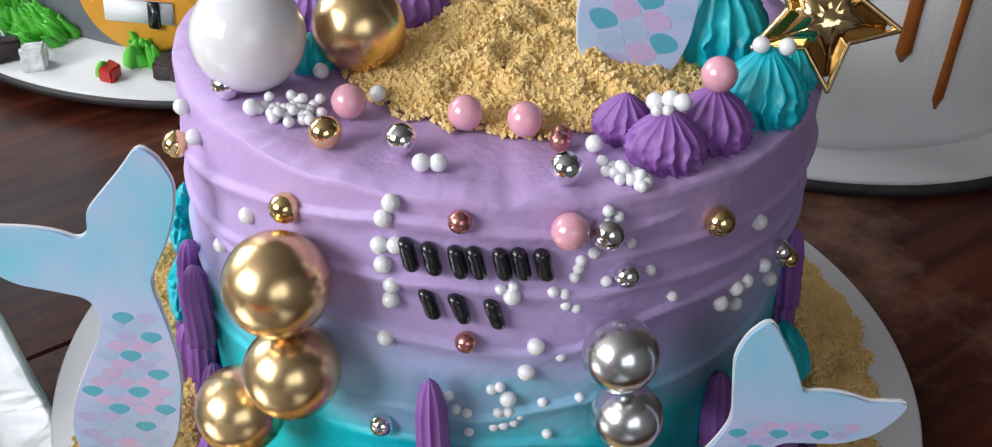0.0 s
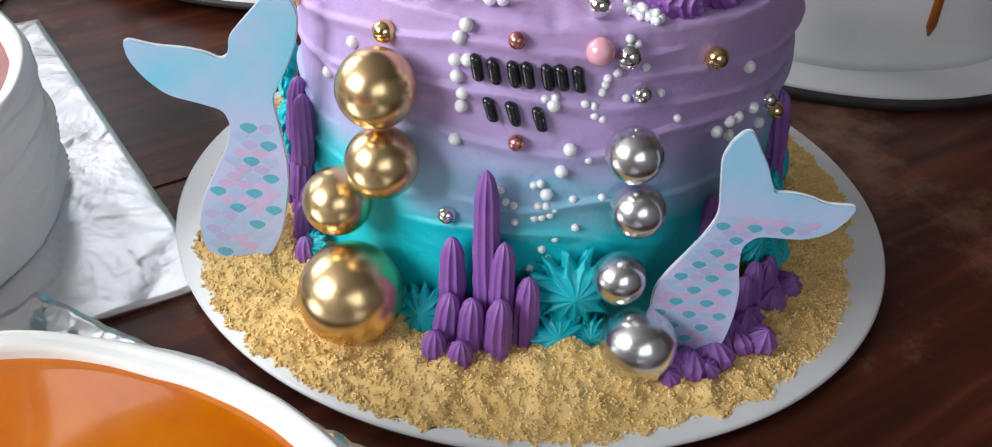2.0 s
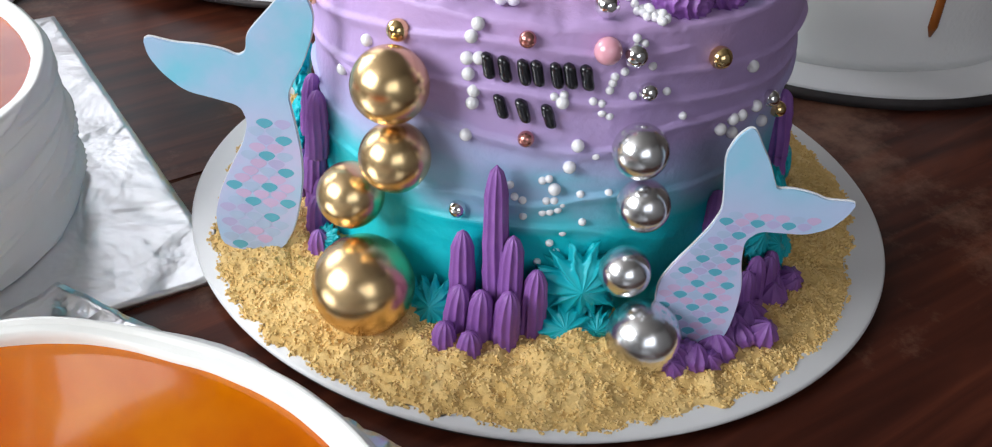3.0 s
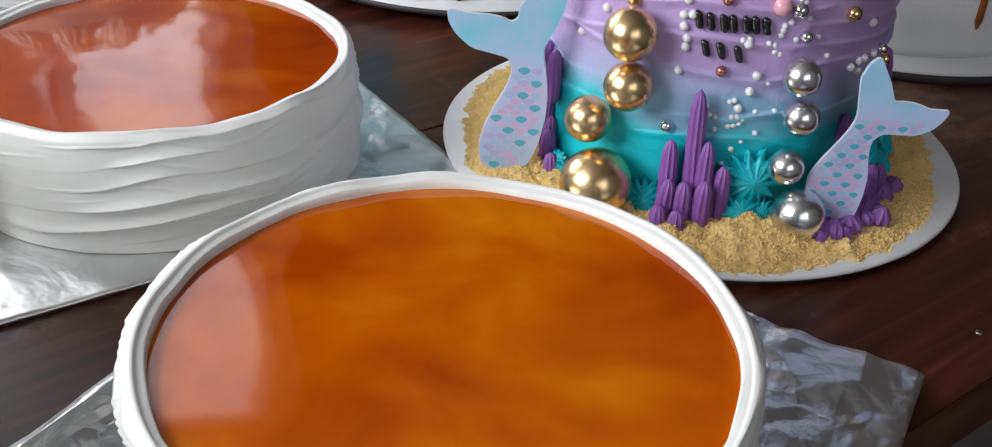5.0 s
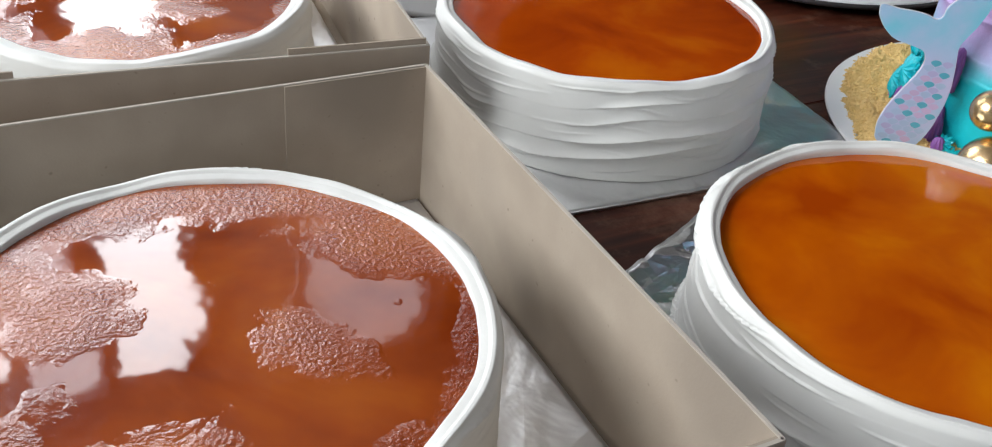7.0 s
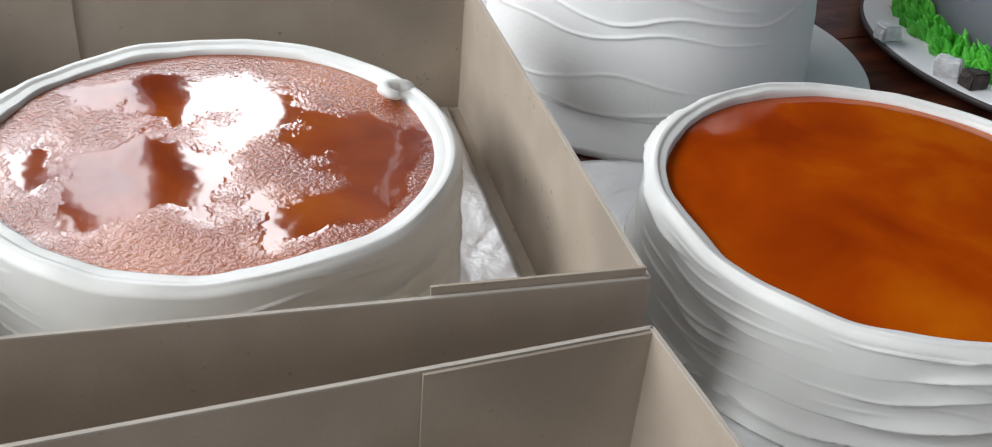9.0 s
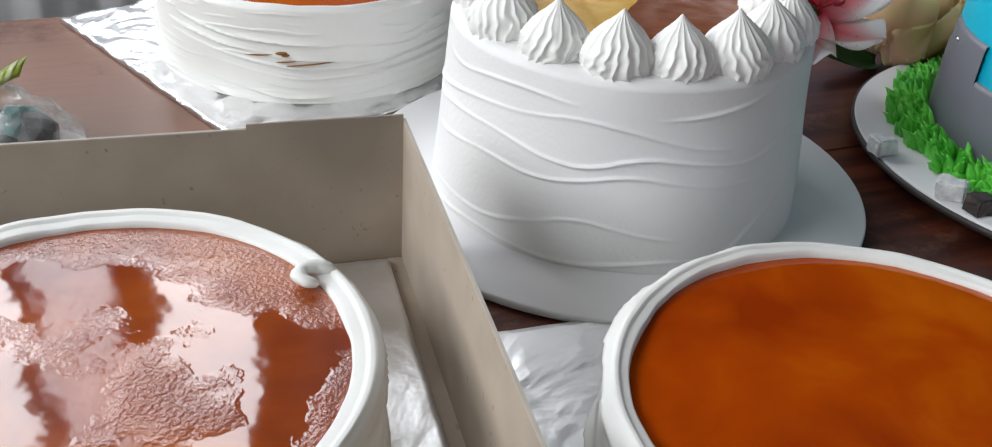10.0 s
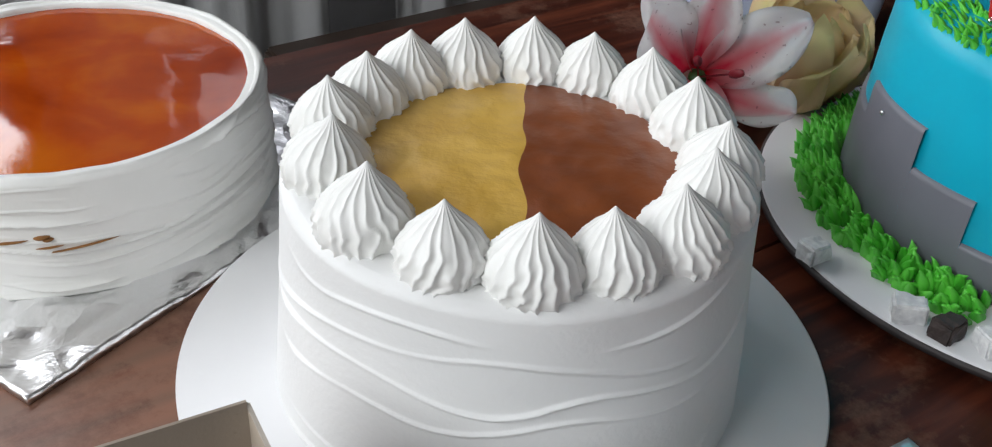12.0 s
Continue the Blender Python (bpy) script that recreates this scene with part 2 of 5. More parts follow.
def wood_mat():
    m = mat("dark_red_varnished_wood", (0.10, 0.028, 0.016), 0.3, vary=0.12, coat=0.0, spec=0.22)
    nt, b = m.node_tree, bsdf(m)
    tc = nt.nodes.new("ShaderNodeTexCoord")
    mp = nt.nodes.new("ShaderNodeMapping")
    mp.inputs["Scale"].default_value = (2.2, 26, 26)
    link(nt, tc.outputs["Object"], mp.inputs["Vector"])
    n = nt.nodes.new("ShaderNodeTexNoise")
    n.inputs["Scale"].default_value, n.inputs["Detail"].default_value, n.inputs["Distortion"].default_value = 2.2, 8, 1.2
    link(nt, mp.outputs["Vector"], n.inputs["Vector"])
    r = nt.nodes.new("ShaderNodeValToRGB")
    e = r.color_ramp.elements
    e[0].position, e[0].color = 0.3, (0.022, 0.0060, 0.004, 1)
    e[1].position, e[1].color = 0.72, (0.125, 0.033, 0.016, 1)
    x = e.new(0.52)
    x.color = (0.062, 0.0155, 0.0085, 1)
    link(nt, n.outputs["Fac"], r.inputs["Fac"])
    # worn, dusty patches
    n2 = nt.nodes.new("ShaderNodeTexNoise")
    n2.inputs["Scale"].default_value, n2.inputs["Detail"].default_value = 9, 8
    link(nt, tc.outputs["Object"], n2.inputs["Vector"])
    r2 = nt.nodes.new("ShaderNodeValToRGB")
    r2.color_ramp.elements[0].position, r2.color_ramp.elements[1].position = 0.55, 0.8
    r2.color_ramp.elements[0].color, r2.color_ramp.elements[1].color = (0, 0, 0, 1), (0.5, 0.5, 0.5, 1)
    # gritty wear round one spot, the window's reflection painted in as paler wood
    ds = nt.nodes.new("ShaderNodeVectorMath")
    ds.operation = "DISTANCE"
    ds.inputs[1].default_value = tuple(room_pose(0, 0, 0).inverted() @ Vector((-0.70, 0.12, 0.0)))
    link(nt, tc.outputs["Object"], ds.inputs[0])
    worn_glare = nt.nodes.new("ShaderNodeMapRange")
    worn_glare.inputs["From Min"].default_value, worn_glare.inputs["From Max"].default_value = 0.30, 0.08
    worn_glare.inputs["To Max"].default_value = 0.44
    link(nt, ds.outputs["Value"], worn_glare.inputs["Value"])
    n3 = nt.nodes.new("ShaderNodeTexNoise")
    n3.inputs["Scale"].default_value, n3.inputs["Detail"].default_value, n3.inputs["Roughness"].default_value = 60, 9, 0.75
    link(nt, tc.outputs["Object"], n3.inputs["Vector"])
    gr = nt.nodes.new("ShaderNodeMath")
    gr.operation = "MULTIPLY_ADD"
    gr.inputs[1].default_value = 0.7
    gr.inputs[2].default_value = -0.35
    link(nt, n3.outputs["Fac"], gr.inputs[0])
    ad = nt.nodes.new("ShaderNodeMath")
    link(nt, n2.outputs["Fac"], ad.inputs[0])
    link(nt, gr.outputs[0], ad.inputs[1])
    ad2 = nt.nodes.new("ShaderNodeMath")
    link(nt, ad.outputs[0], ad2.inputs[0])
    link(nt, worn_glare.outputs["Result"], ad2.inputs[1])
    link(nt, ad2.outputs[0], r2.inputs["Fac"])
    mx = nt.nodes.new("ShaderNodeMix")
    mx.data_type = "RGBA"
    mx.inputs[7].default_value = (0.33, 0.185, 0.125, 1)
    link(nt, r2.outputs["Color"], mx.inputs[0])
    link(nt, r.outputs["Color"], mx.inputs[6])
    hs = [k for k in nt.nodes if k.bl_idname == "ShaderNodeHueSaturation"][0]
    link(nt, mx.outputs[2], hs.inputs["Color"])
    mr = nt.nodes.new("ShaderNodeMapRange")
    mr.inputs["To Min"].default_value, mr.inputs["To Max"].default_value = 0.18, 0.5
    link(nt, n2.outputs["Fac"], mr.inputs["Value"])
    link(nt, mr.outputs["Result"], b.inputs["Roughness"])
    bp = nt.nodes.new("ShaderNodeBump")
    bp.inputs["Strength"].default_value, bp.inputs["Distance"].default_value = 0.25, 0.0006
    link(nt, n.outputs["Fac"], bp.inputs["Height"])
    link(nt, bp.outputs["Normal"], b.inputs["Normal"])
    return m


WOOD = wood_mat()


def foil_mat(name, scale, dist, rough, crease):
    """Crumpled aluminium foil."""
    m = mat(name, (0.90, 0.90, 0.91), rough, 1.0, color2=(0.84, 0.84, 0.85), scale=15)
    nt, b = m.node_tree, bsdf(m)
    tc = nt.nodes.new("ShaderNodeTexCoord")
    n = nt.nodes.new("ShaderNodeTexNoise")
    n.inputs["Scale"].default_value, n.inputs["Detail"].default_value, n.inputs["Distortion"].default_value = scale, 4, 0.5
    link(nt, tc.outputs["Object"], n.inputs["Vector"])
    v = nt.nodes.new("ShaderNodeTexVoronoi")
    v.inputs["Scale"].default_value = scale * 1.6
    link(nt, tc.outputs["Object"], v.inputs["Vector"])
    ad = nt.nodes.new("ShaderNodeMath")
    ad.operation = "MULTIPLY_ADD"
    ad.inputs[1].default_value = crease
    link(nt, v.outputs["Distance"], ad.inputs[0])
    link(nt, n.outputs["Fac"], ad.inputs[2])
    bp = nt.nodes.new("ShaderNodeBump")
    bp.inputs["Strength"].default_value, bp.inputs["Distance"].default_value = 0.7, dist
    link(nt, ad.outputs[0], bp.inputs["Height"])
    link(nt, bp.outputs["Normal"], b.inputs["Normal"])
    return m


FOIL = foil_mat("smooth_foil", 20, 0.0075, 0.40, 0.3)
FOIL_LINER = foil_mat("dull_foil", 22, 0.0060, 0.50, 0.35)
FOIL_CRUMPLED = foil_mat("crumpled_foil", 34, 0.0058, 0.29, 0.5)


def glaze_mat(name, dark, mid, light, bumps, fine, gloss=0.12):
    """Caramel glaze: glossy amber with cloudy custard patches; bumps: long waves, fine: bubbly skin."""
    m = mat(name, mid, 0.06, coat=gloss, spec=0.36)
    nt, b = m.node_tree, bsdf(m)
    tc = nt.nodes.new("ShaderNodeTexCoord")
    n = nt.nodes.new("ShaderNodeTexNoise")
    n.inputs["Scale"].default_value, n.inputs["Detail"].default_value, n.inputs["Distortion"].default_value = 16, 4, 0.4
    link(nt, tc.outputs["Object"], n.inputs["Vector"])
    r = nt.nodes.new("ShaderNodeValToRGB")
    e = r.color_ramp.elements
    e[0].position, e[0].color = 0.33, (*dark, 1)
    e[1].position, e[1].color = 0.72, (*light, 1)
    x = e.new(0.5)
    x.color = (*mid, 1)
    link(nt, n.outputs["Fac"], r.inputs["Fac"])
    link(nt, r.outputs["Color"], b.inputs["Base Color"])
    w = nt.nodes.new("ShaderNodeTexNoise")
    w.inputs["Scale"].default_value, w.inputs["Detail"].default_value = 28, 3
    link(nt, tc.outputs["Object"], w.inputs["Vector"])
    bp = nt.nodes.new("ShaderNodeBump")
    bp.inputs["Strength"].default_value, bp.inputs["Distance"].default_value = bumps, 0.002
    link(nt, w.outputs["Fac"], bp.inputs["Height"])
    last = bp
    if fine:
        fn = nt.nodes.new("ShaderNodeTexNoise")
        fn.inputs["Scale"].default_value, fn.inputs["Detail"].default_value = 600, 3
        link(nt, tc.outputs["Object"], fn.inputs["Vector"])
        msk = nt.nodes.new("ShaderNodeTexNoise")
        msk.inputs["Scale"].default_value, msk.inputs["Detail"].default_value = 20, 5
        link(nt, tc.outputs["Object"], msk.inputs["Vector"])
        rr = nt.nodes.new("ShaderNodeMapRange")
        rr.inputs["From Min"].default_value, rr.inputs["From Max"].default_value = 0.47, 0.57
        link(nt, msk.outputs["Fac"], rr.inputs["Value"])
        flat = nt.nodes.new("ShaderNodeVectorMath")
        flat.operation = "MULTIPLY"
        flat.inputs[1].default_value = (1, 1, 0)
        link(nt, tc.outputs["Object"], flat.inputs[0])
        away = nt.nodes.new("ShaderNodeVectorMath")
        away.operation = "LENGTH"
        link(nt, flat.outputs[0], away.inputs[0])
        ring = nt.nodes.new("ShaderNodeMapRange")
        ring.inputs["From Min"].default_value, ring.inputs["From Max"].default_value = 0.066, 0.086
        ring.inputs["To Max"].default_value = 0.13
        link(nt, away.outputs["Value"], ring.inputs["Value"])
        edge = nt.nodes.new("ShaderNodeMath")
        link(nt, msk.outputs["Fac"], edge.inputs[0])
        link(nt, ring.outputs["Result"], edge.inputs[1])
        link(nt, edge.outputs[0], rr.inputs["Value"])
        mul = nt.nodes.new("ShaderNodeMath")
        mul.operation = "MULTIPLY"
        link(nt, fn.outputs["Fac"], mul.inputs[0])
        link(nt, rr.outputs["Result"], mul.inputs[1])
        b2 = nt.nodes.new("ShaderNodeBump")
        b2.inputs["Strength"].default_value, b2.inputs["Distance"].default_value = fine, 0.0010
        link(nt, mul.outputs[0], b2.inputs["Height"])
        link(nt, bp.outputs["Normal"], b2.inputs["Normal"])
        last = b2
    link(nt, last.outputs["Normal"], b.inputs["Normal"])
    link(nt, last.outputs["Normal"], b.inputs["Coat Normal"])
    return m


GLAZE_AMBER = glaze_mat("amber_caramel_glaze", (0.36, 0.046, 0.0003), (0.51, 0.096, 0.0004), (0.68, 0.20, 0.001), 0.05, 0)
GLAZE_ORANGE = glaze_mat("orange_caramel_glaze", (0.28, 0.030, 0.001), (0.40, 0.055, 0.0010), (0.55, 0.122, 0.002), 0.14, 0.04)
GLAZE_RUST = glaze_mat("rust_caramel_glaze", (0.20, 0.028, 0.0035), (0.31, 0.056, 0.006), (0.44, 0.105, 0.008), 0.20, 0.70, 0.55)


def ombre_mat():
    """Cream that runs from turquoise at the foot through periwinkle to lilac."""
    m = mat("ombre_cream", (0.5, 0.3, 0.6), 0.5, bump=0.5, bump_scale=300, bump_dist=0.0009)
    nt, b = m.node_tree, bsdf(m)
    tc = nt.nodes.new("ShaderNodeTexCoord")
    sep = nt.nodes.new("ShaderNodeSeparateXYZ")
    link(nt, tc.outputs["Object"], sep.inputs[0])
    mp = nt.nodes.new("ShaderNodeMapping")
    mp.inputs["Scale"].default_value = (1, 1, 2.4)
    link(nt, tc.outputs["Object"], mp.inputs["Vector"])
    n = nt.nodes.new("ShaderNodeTexNoise")
    n.inputs["Scale"].default_value, n.inputs["Detail"].default_value = 16, 3
    link(nt, mp.outputs["Vector"], n.inputs["Vector"])
    ma = nt.nodes.new("ShaderNodeMath")
    ma.operation = "MULTIPLY_ADD"
    ma.inputs[1].default_value = 0.05
    link(nt, n.outputs["Fac"], ma.inputs[0])
    link(nt, sep.outputs["Z"], ma.inputs[2])
    mr = nt.nodes.new("ShaderNodeMapRange")
    mr.inputs["From Min"].default_value, mr.inputs["From Max"].default_value = 0.030, 0.148
    link(nt, ma.outputs[0], mr.inputs["Value"])
    r = nt.nodes.new("ShaderNodeValToRGB")
    e = r.color_ramp.elements
    e[0].position, e[0].color = 0.0, (0.0, 0.47, 0.54, 1)
    e[1].position, e[1].color = 1.0, (0.50, 0.335, 0.61, 1)
    for p, c in ((0.38, (0.0, 0.49, 0.56)), (0.43, (0.10, 0.47, 0.58)), (0.52, (0.35, 0.42, 0.64)), (0.68, (0.45, 0.335, 0.61))):
        x = e.new(p)
        x.color = (*c, 1)
    link(nt, mr.outputs["Result"], r.inputs["Fac"])
    link(nt, r.outputs["Color"], b.inputs["Base Color"])
    return m


OMBRE = ombre_mat()


def tail_mat():
    """Printed card: watery blue fluke over a pale lilac body."""
    m = mat("pastel_printed_card", (0.20, 0.58, 0.74), 0.4, color2=(0.50, 0.55, 0.80), scale=30, coat=0.1, detail=6)
    nt, b = m.node_tree, bsdf(m)
    fluke = b.inputs["Base Color"].links[0].from_socket
    tc = nt.nodes.new("ShaderNodeTexCoord")
    sep = nt.nodes.new("ShaderNodeSeparateXYZ")
    link(nt, tc.outputs["Object"], sep.inputs[0])
    mr = nt.nodes.new("ShaderNodeMapRange")
    mr.inputs["From Min"].default_value, mr.inputs["From Max"].default_value = 0.048, 0.068
    link(nt, sep.outputs["Z"], mr.inputs["Value"])
    n = nt.nodes.new("ShaderNodeTexNoise")
    n.inputs["Scale"].default_value, n.inputs["Detail"].default_value = 60, 3
    link(nt, tc.outputs["Object"], n.inputs["Vector"])
    r = nt.nodes.new("ShaderNodeValToRGB")
    r.color_ramp.elements[0].position, r.color_ramp.elements[1].position = 0.35, 0.65
    r.color_ramp.elements[0].color, r.color_ramp.elements[1].color = (0.39, 0.56, 0.76, 1), (0.55, 0.51, 0.75, 1)
    link(nt, n.outputs["Fac"], r.inputs["Fac"])
    mx = nt.nodes.new("ShaderNodeMix")
    mx.data_type = "RGBA"
    link(nt, mr.outputs["Result"], mx.inputs[0])
    link(nt, r.outputs["Color"], mx.inputs[6])
    link(nt, fluke, mx.inputs[7])
    link(nt, mx.outputs[2], b.inputs["Base Color"])
    return m


TAIL = tail_mat()
SCALE_TEAL = mat("teal_scale", (0.11, 0.42, 0.55), 0.4)
SCALE_LILAC = mat("lilac_scale", (0.48, 0.45, 0.72), 0.4)
SCALE_PINK = mat("pink_scale", (0.60, 0.45, 0.69), 0.4)
SCALE_BLUE = mat("pale_blue_scale", (0.42, 0.54, 0.75), 0.4)
STRIPE = mat("lime_stripe", (0.42, 0.50, 0.04), 0.3, color2=(0.36, 0.44, 0.03), scale=60)
STRIPE_PALE = mat("pale_lime_stripe", (0.72, 0.76, 0.42), 0.3, color2=(0.66, 0.70, 0.36), scale=60)
BAG_TEAL = mat("teal_candy", (0.14, 0.32, 0.32), 0.5, color2=(0.10, 0.25, 0.25), scale=90)
BAG_DARK = mat("dark_candy", (0.05, 0.045, 0.05), 0.5, color2=(0.03, 0.03, 0.032), scale=90)
BAG_BEIGE = mat("beige_candy", (0.45, 0.38, 0.30), 0.6, color2=(0.36, 0.30, 0.23), scale=90)
BAG_GREY = mat("grey_candy", (0.42, 0.45, 0.45), 0.6, color2=(0.34, 0.37, 0.37), scale=90)


def film_mat():
    """Thin clear plastic: mostly see-through, with glossy crinkles and a milky haze."""
    m = mat("clear_bag_film", (0.75, 0.78, 0.78), 0.12, color2=(0.68, 0.71, 0.71), scale=60, bump=0.8, bump_scale=70, bump_dist=0.004, coat=0.6)
    nt, b = m.node_tree, m.node_tree.nodes["Principled BSDF"]
    tp = nt.nodes.new("ShaderNodeBsdfTransparent")
    mix = nt.nodes.new("ShaderNodeMixShader")
    n = nt.nodes.new("ShaderNodeTexNoise")
    n.inputs["Scale"].default_value = 45
    tc = nt.nodes.new("ShaderNodeTexCoord")
    nt.links.new(tc.outputs["Object"], n.inputs["Vector"])
    mr = nt.nodes.new("ShaderNodeMapRange")
    mr.inputs["From Min"].default_value, mr.inputs["From Max"].default_value = 0.40, 0.62
    mr.inputs["To Min"].default_value, mr.inputs["To Max"].default_value = 0.12, 0.6
    nt.links.new(n.outputs["Fac"], mr.inputs["Value"])
    nt.links.new(mr.outputs["Result"], mix.inputs[0])
    nt.links.new(tp.outputs[0], mix.inputs[1])
    nt.links.new(b.outputs[0], mix.inputs[2])
    nt.links.new(mix.outputs[0], nt.nodes["Material Output"].inputs[0])
    return m


FILM = film_mat()


# ---- mesh helpers ----
def part(name, bm, material, parent=None, label="", smooth=True):
    me = bpy.data.meshes.new(name)
    bm.to_mesh(me)
    bm.free()
    me.materials.append(material)
    if smooth:
        me.shade_smooth()
    ob = new(name, me)
    ob.parent = parent
    if label:
        tagged(ob, label)
    return ob


def share(ob, m, parent=None):
    """Another object on the same mesh."""
    o = new(ob.name.split(".")[0], ob.data)
    o.parent = parent if parent else ob.parent
    o.matrix_local = m
    return o


def thing(name, m, label, category, group="", kind=""):
    ob = new(name)
    ob.empty_display_size = 0.02
    ob.matrix_world = m
    return tagged(ob, label, category, group, kind)


def grid(rows, cols, fn, wrap=True, cap0=False, cap1=False):
    """A bmesh over a grid: fn(i, j) gives each vertex; wrap closes it round."""
    bm = bmesh.new()
    vs = [[bm.verts.new(fn(i, j)) for j in range(cols)] for i in range(rows)]
    for i in range(rows - 1):
        for j in range(cols if wrap else cols - 1):
            k = (j + 1) % cols
            bm.faces.new((vs[i][j], vs[i][k], vs[i + 1][k], vs[i + 1][j]))
    if cap0:
        bm.faces.new(vs[0][::-1])
    if cap1:
        bm.faces.new(vs[-1])
    return bm


def box(bm, x0, x1, y0, y1, z0, z1):
    v = [bm.verts.new(p) for p in ((x0, y0, z0), (x1, y0, z0), (x1, y1, z0), (x0, y1, z0), (x0, y0, z1), (x1, y0, z1), (x1, y1, z1), (x0, y1, z1))]
    for f in ((3, 2, 1, 0), (4, 5, 6, 7), (0, 1, 5, 4), (1, 2, 6, 5), (2, 3, 7, 6), (3, 0, 4, 7)):
        bm.faces.new([v[k] for k in f])


def boxes(*dims, bevel=0.0):
    bm = bmesh.new()
    for d in dims:
        box(bm, *d)
    if bevel:
        bmesh.ops.bevel(bm, geom=list(bm.edges), offset=bevel, segments=2, affect="EDGES")
    return bm


def lathe(profile, seg=128, wob=None):
    """profile: (r, z) from first to last; wob(theta, r, z) gives dr, dz."""
    n = len(profile)

    def fn(i, j):
        r, z = profile[i]
        th = 2 * math.pi * j / seg
        if wob:
            dr, dz = wob(th, r, z)
            r, z = max(r + dr, 0), z + dz
        return (r * math.cos(th), r * math.sin(th), z)
    return grid(n, seg, fn, True, True, True)


def ball(r, u=32, v=18):
    bm = bmesh.new()
    bmesh.ops.create_uvsphere(bm, u_segments=u, v_segments=v, radius=r)
    return bm


def nz(x, y, z=0.0, s=1.0):
    return noise.noise(Vector((x * s, y * s, z * s)))


def bump1(d, w):
    return math.exp(-(d / w) ** 2)


def ang(deg):
    """Angle round a cake, 0 towards the front of the table's camera side, positive to its right, as a lathe angle."""
    return radians(deg - 90)


def disc_board(parent, r, h=0.004, z=0.0, edge=None, under=0.0):
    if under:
        # slightly narrower dark ring below the white card
        part("board_lower_ring", lathe([(r - 0.003, z + 0.0002), (r - 0.0022, z + 0.0008), (r - 0.0022, z + under), (r - 0.004, z + under)], 128), BOARD_DARK, parent, "dark ring below the white board")
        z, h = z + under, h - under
    prof = [(r - 0.001, z), (r, z + 0.0008), (r, z + h - 0.001), (r - 0.001, z + h)]
    ob = part("cake_board", lathe(prof, 160), BOARD, parent, "round white card cake board")
    if edge:
        part("board_edge", lathe([(r - 0.004, z - 0.001), (r + 0.0015, z - 0.001), (r + 0.0015, z + h - 0.0015), (r - 0.004, z + h - 0.0015)], 160), edge, ob, "dark board rim")
    return ob


def rosette(r, h, lobes, twist=0.6, pinch=0.16, seg=None, phase=0.0, wavy=0.4, rib=0.6, tip=0.0):
    """A piped star-tip kiss of cream: onion shape with sharp wavy ribs."""
    seg = seg or lobes * 10
    rows = 40

    def fn(i, j):
        s = (i / (rows - 1)) ** 0.85
        if s < 0.30:
            rr = r * (0.84 + 0.16 * math.sin(s / 0.30 * math.pi / 2))
        else:
            q = (s - 0.30) / 0.70
            rr = r * (math.cos(q * math.pi / 2) ** 0.80 * 0.94 + 0.06 * (1 - q))
            if tip and q > 0.90:
                rr = min(rr, r * (0.02 + 1.9 * (1 - q)))
        rr = max(rr, r * 0.012)
        th = 2 * math.pi * j / seg
        wave = twist * 1.2 * s + 0.15 * math.sin(s * 5.5 + phase + 0.5 * math.sin(2 * th + phase)) * (1 - 0.6 * s)
        wave += wavy * 0.30 * nz(math.cos(th) * 2.6, math.sin(th) * 2.6, s * 7 + phase * 3) * (1 - s) ** 0.7
        c = abs(math.sin(lobes / 2 * (th + wave)))
        deep = pinch * (1 + 0.6 * wavy * nz(math.cos(th) * 3.3, math.sin(th) * 3.3, phase * 9 + 4 + s))
        rr *= 1 - deep * c ** rib * (1 - 0.35 * s) + 0.025 * nz(math.cos(th) * 2, math.sin(th) * 2, s * 3 + phase * 5)
        zz = h * (s + tip * max(0.0, (s - 0.86) / 0.14) ** 2)
        return (rr * math.cos(th), rr * math.sin(th), zz)
    return grid(rows, seg, fn, True, True, True)


def shell_drop(r, h, lobes=10):
    """A tall piped finger of cream with ribs."""
    seg, rows = lobes * 8, 26

    def fn(i, j):
        s = i / (rows - 1)
        rr = r * (0.98 + 0.10 * math.sin(s * 3)) * (1 - s ** (6 + h * 120)) ** 0.6
        rr = max(rr * (1 - 0.20 * s), r * 0.02)
        th = 2 * math.pi * j / seg
        c = abs(math.sin(lobes / 2 * (th + 0.10 * math.sin(s * 5 + r * 900))))
        rr *= 1.04 - 0.25 * c ** 0.5 + 0.05 * nz(math.cos(th) * 2, math.sin(th) * 2, s * 4 + h * 300)
        return (rr * math.cos(th), rr * math.sin(th), h * s)
    return grid(rows, seg, fn, True, True, True)


def scatter_crumbs(bm, pts, r0, r1, rng):
    """Small angular crumbs at the given points."""
    for p in pts:
        r = rng.uniform(r0, r1)
        e = Euler((rng.uniform(0, 6), rng.uniform(0, 6), rng.uniform(0, 6))).to_matrix()
        vs = [bm.verts.new(Vector(p) + e @ (Vector(d) * r * rng.uniform(0.7, 1.25))) for d in ((1, 0, 0), (-1, 0, 0), (0, 1, 0), (0, -1, 0), (0, 0, 1), (0, 0, -1))]
        for a, b, c in ((0, 2, 4), (2, 1, 4), (1, 3, 4), (3, 0, 4), (2, 0, 5), (1, 2, 5), (3, 1, 5), (0, 3, 5)):
            bm.faces.new((vs[a], vs[b], vs[c]))


